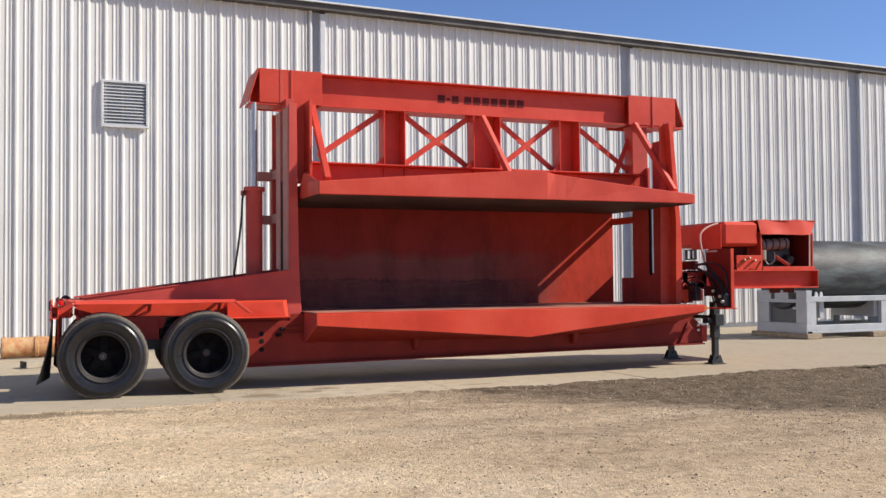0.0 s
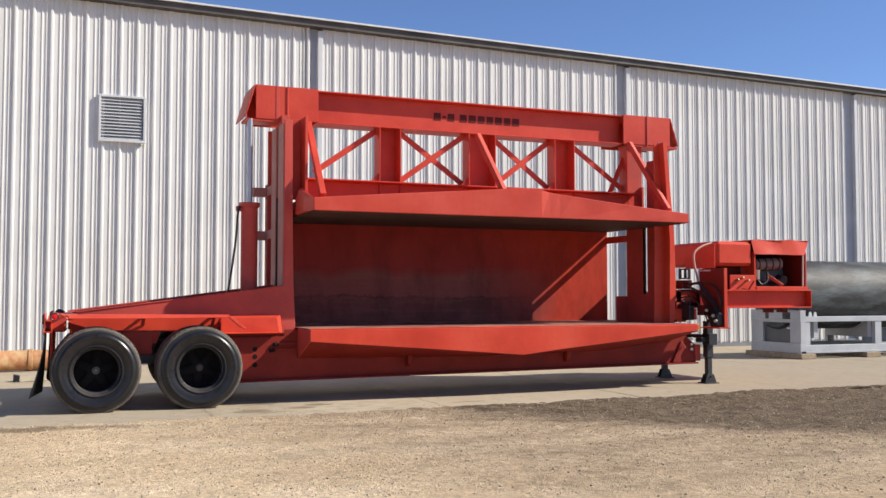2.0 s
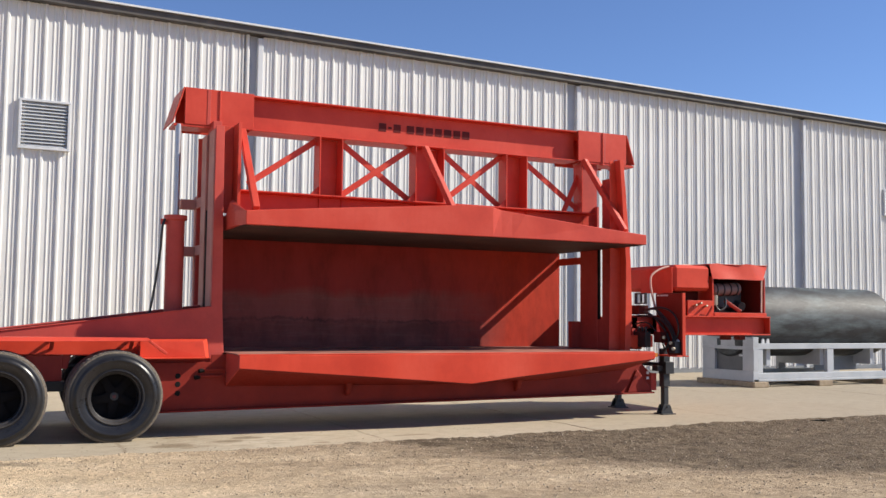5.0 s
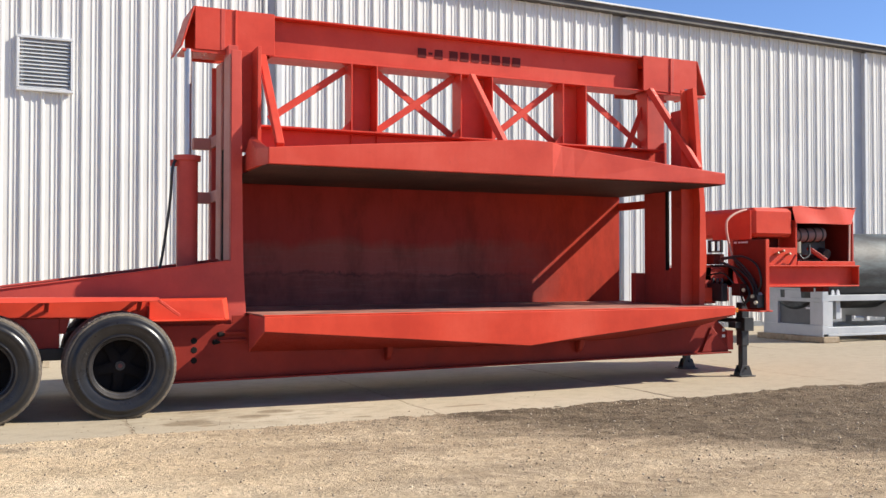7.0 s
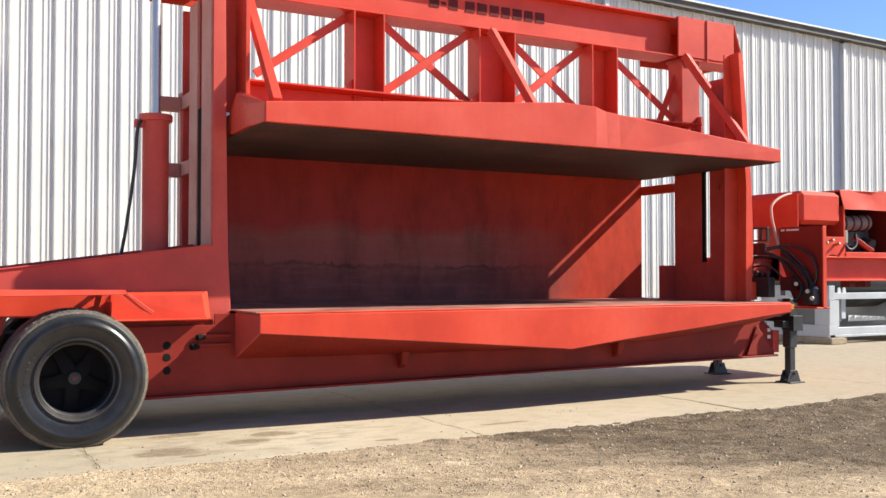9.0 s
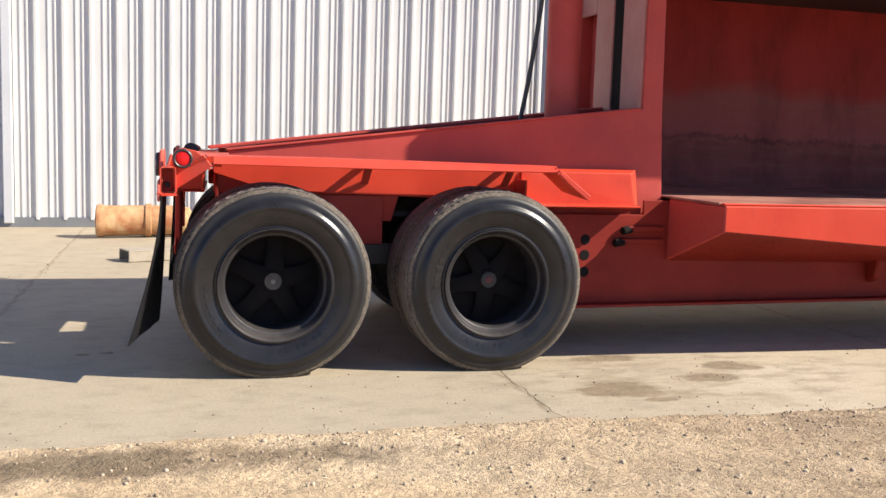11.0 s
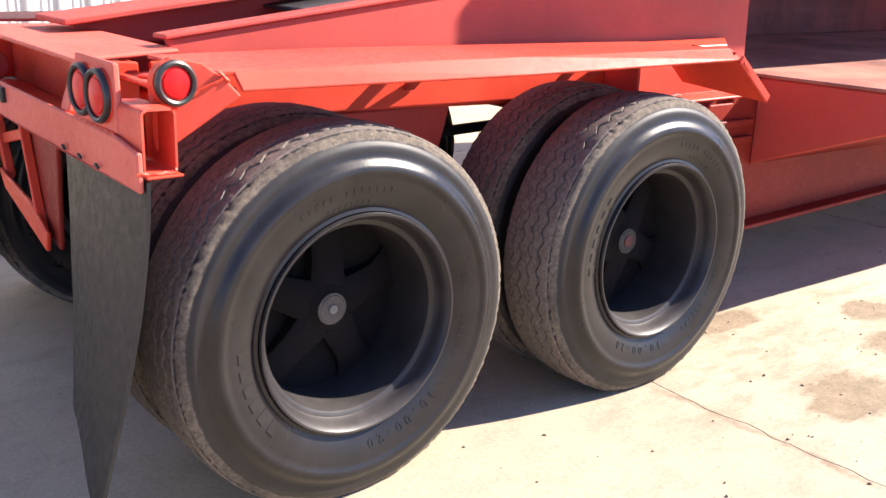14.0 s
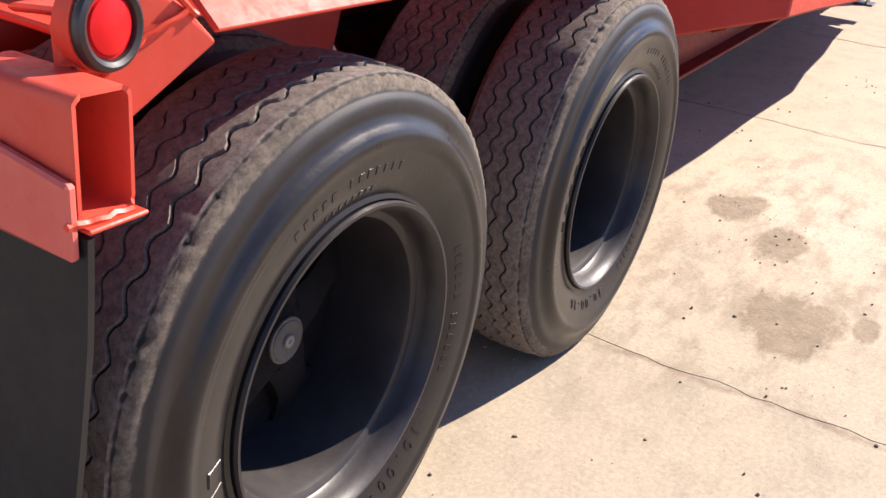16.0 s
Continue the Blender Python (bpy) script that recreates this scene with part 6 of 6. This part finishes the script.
part("shell", drum_run([(14.97, R - 0.02), (14.97, R), (19.17, R), (19.17, R - 0.02)]), TANK, tank, smooth=True)
part("end_cap", drum_run([(19.172, R), (19.26, R - 0.02), (19.31, R - 0.10), (19.33, 0.02)]), TANK, tank, smooth=True)
part("end_cap", drum_run([(14.90, 0.02), (14.91, R - 0.05), (14.968, R)]), TANK, tank, smooth=True)

# ---- grey blower beside the stand ----
blower = thing("blower", "light grey cast machine housing with a round flange", "machine", (22.75, 5.9, 0))
blower.scale = (0.66, 0.8, 1.0)


def B(name, bm, mat=None, smooth=False, bevel=0.01):
    return part(name, bm, mat or GREY, blower, "", bevel, smooth)


B("housing", xz([(-0.35, 0.10), (0.30, 0.10), (0.36, 0.6), (0.30, 1.10), (0.05, 1.25), (-0.30, 1.10), (-0.42, 0.6)], -0.05, 0.45), bevel=0.03)
B("inlet_flange", rod((0.20, -0.06, 0.72), (0.26, -0.22, 0.72), 0.34, 32), smooth=True, bevel=0)
B("inlet_neck", rod((0.15, 0.02, 0.72), (0.22, -0.08, 0.72), 0.24, 28), smooth=True, bevel=0)
B("inlet_mouth", rod((0.262, -0.223, 0.72), (0.265, -0.232, 0.72), 0.20, 28), PANEL_GREY, bevel=0)
B("outlet", box(0.40, 0.95, 0.05, 0.5, 0.75, 1.15))
B("motor", rod((0.40, 0.28, 0.60), (1.00, 0.28, 0.60), 0.22, 24), smooth=True, bevel=0)
B("foot", box(-0.40, 0.95, -0.10, 0.5, 0.004, 0.10))

# ---- loose things by the wall ----
drum = thing("gas_cylinder", "rust-stained orange steel cylinder lying by the wall", "cylinder")
bm = bmesh.new()
prof = [(-1.52, 0.02), (-1.515, 0.17), (-1.50, 0.195), (-1.44, 0.20), (-1.42, 0.185), (-0.95, 0.185), (-0.94, 0.205), (-0.88, 0.205), (-0.87, 0.185), (-0.50, 0.18), (-0.42, 0.15), (-0.36, 0.06), (-0.35, 0.01)]
rings = [[bm.verts.new((x + 0.06, 7.20 + 0.22 * (x + 1) + r * math.cos(6.28319 * k / 28), 0.208 + r * math.sin(6.28319 * k / 28))) for k in range(28)] for x, r in prof]
for a, b in zip(rings, rings[1:]):
    for k in range(28):
        bm.faces.new((a[k], a[(k + 1) % 28], b[(k + 1) % 28], b[k]))
part("shell", bm, RUST, drum, smooth=True)
CHANNEL_TAN = paint("dusty_channel_steel", (0.36, 0.31, 0.24), (0.26, 0.21, 0.15), (0.44, 0.39, 0.32), 0.75, big=4, dirt=0.5)
plank = thing("steel_channel", "dusty tan steel channel lying on the concrete", "beam")
c0, c1 = Vector((-1.02, 4.83, 0)), Vector((0.75, 5.62, 0))
d = (c1 - c0).normalized()
for off, w, z, h in ((0.0, 0.26, 0.112, 0.016), (-0.122, 0.016, 0.054, 0.10), (0.122, 0.016, 0.054, 0.10)):
    n = Vector((-d.y, d.x, 0)) * off
    part("channel_side", bar(c0 + n + Vector((0, 0, z)), c1 + n + Vector((0, 0, z)), w, h), CHANNEL_TAN, plank, bevel=0.004)
rng = random.Random(21)


def tangle(x, y, w, n, r, h):
    """A crumpled line through random turns."""
    return hose([(x + rng.uniform(-w, w), y + rng.uniform(-w, w) * 0.6, 0.006 + r + h * rng.random()) for _ in range(n)], r, 6, 6)


strap = tagged(part("red_strap", tangle(-0.02, 6.75, 0.26, 11, 0.010, 0.08), RED, smooth=True), "crumpled thin red strap on the concrete", "strap")
for x, y, w, n, h in ((-0.45, 7.75, 0.30, 7, 0.20), (0.1, 7.7, 0.35, 8, 0.16)):
    tagged(part("wire_scrap", tangle(x, y, w, n, 0.012, h), PRIMER, smooth=True), "bent rusty wire scrap by the wall foot", "scrap metal", "wire scraps")
for x, y, a in ((-0.35, 7.35, 0.1), (0.3, 7.9, -0.15)):
    tagged(part("flat_bar", bar((x - 0.6, y - 0.6 * a, 0.02), (x + 0.6, y + 0.6 * a, 0.03), 0.06, 0.02), PRIMER, bevel=0.003), "rusty flat steel bar on the concrete", "steel offcut", "flat bars")
rail = thing("angle_iron", "dark steel angle lying against the wall foot", "steel offcut")
part("leg", box(-0.3, 2.6, 8.05, 8.12, 0.004, 0.016), PANEL_GREY, rail)
part("leg", box(-0.3, 2.6, 8.11, 8.122, 0.017, 0.10), PANEL_GREY, rail)


# ---- loose stones, soil and stains ----
def scatter(name, mat, label, count, place, size, seed, lift=0.25):
    rng = random.Random(seed)
    verts, faces = [], []
    cube = [(-1, -1, -1), (1, -1, -1), (1, 1, -1), (-1, 1, -1), (-0.7, -0.7, 1), (0.7, -0.7, 1), (0.7, 0.7, 1), (-0.7, 0.7, 1)]
    fc = [(0, 3, 2, 1), (4, 5, 6, 7), (0, 1, 5, 4), (1, 2, 6, 5), (2, 3, 7, 6), (3, 0, 4, 7)]
    made = 0
    while made < count:
        x, y, z = place(rng)
        s = size(rng)
        a = rng.uniform(0, 6.28)
        k = (s * rng.uniform(0.7, 1.3), s * rng.uniform(0.6, 1.1), s * rng.uniform(0.4, 0.8))
        base = len(verts)
        for c in cube:
            px, py, pz = (c[i] * k[i] * rng.uniform(0.75, 1.2) for i in range(3))
            verts.append((x + px * math.cos(a) - py * math.sin(a), y + px * math.sin(a) + py * math.cos(a), z + pz + s * lift))
        faces += [tuple(base + i for i in f) for f in fc]
        made += 1
    me = bpy.data.meshes.new(name)
    me.from_pydata(verts, [], faces)
    me.materials.append(mat)
    me.shade_smooth()
    return tagged(new(name, me), label, "stones", kind="stuff")


def on_gravel(rng):
    x, y = rng.uniform(-4, 14), -1.15 - 9.5 * rng.random() ** 1.25
    return x, y, ground_height(x, y)


def on_soil(rng):
    y = -1.10 - 4.6 * rng.random() ** 1.3
    x = rng.uniform(2.2 - 0.85 * (y + 1.15), 15)
    return x, y, ground_height(x, y)


def on_edge(rng):
    x = rng.uniform(-4, 14)
    y = -1.18 + 0.035 * max(0.0, x - 5.5) + rng.gauss(0, 0.10)
    return x, y, max(ground_height(x, y), 0.0)


def on_stain(rng):
    cx, cy, rx, ry = rng.choice(((1.80, -0.61, 0.24, 0.17), (2.46, -0.44, 0.22, 0.11), (2.02, 0.10, 0.24, 0.10), (2.72, -0.20, 0.22, 0.15), (2.3, -0.3, 0.55, 0.4), (1.4, -0.75, 0.3, 0.3)))
    return cx + rng.gauss(0, 0.55) * rx, cy + rng.gauss(0, 0.55) * ry, 0.001


def on_slab(rng):
    return rng.uniform(-2.5, 6.5), rng.uniform(-1.1, 1.2) if rng.random() < 0.8 else rng.uniform(1, 7), 0.001


scatter("gravel_stones", PEBBLE, "small pale stones on the gravel yard", 26000, on_gravel, lambda g: 0.0025 + 0.0080 * g.random() ** 4, 1)
scatter("soil_clods", CLOD, "brown clods of churned soil", 7000, on_soil, lambda g: 0.0022 + 0.007 * g.random() ** 8, 2)
scatter("edge_crumbs", CRUMB, "sandy crumbs along the edge of the concrete", 1800, on_edge, lambda g: 0.0016 + 0.0045 * g.random() ** 4, 3)
scatter("slab_grit", GRIT, "scattered grit on the concrete", 1000, on_slab, lambda g: 0.0011 + 0.0050 * g.random() ** 7, 4)
scatter("mud_crumbs", CRUMB, "crumbs of dried mud on the stained concrete", 220, on_stain, lambda g: 0.0008 + 0.0035 * g.random() ** 7, 5)
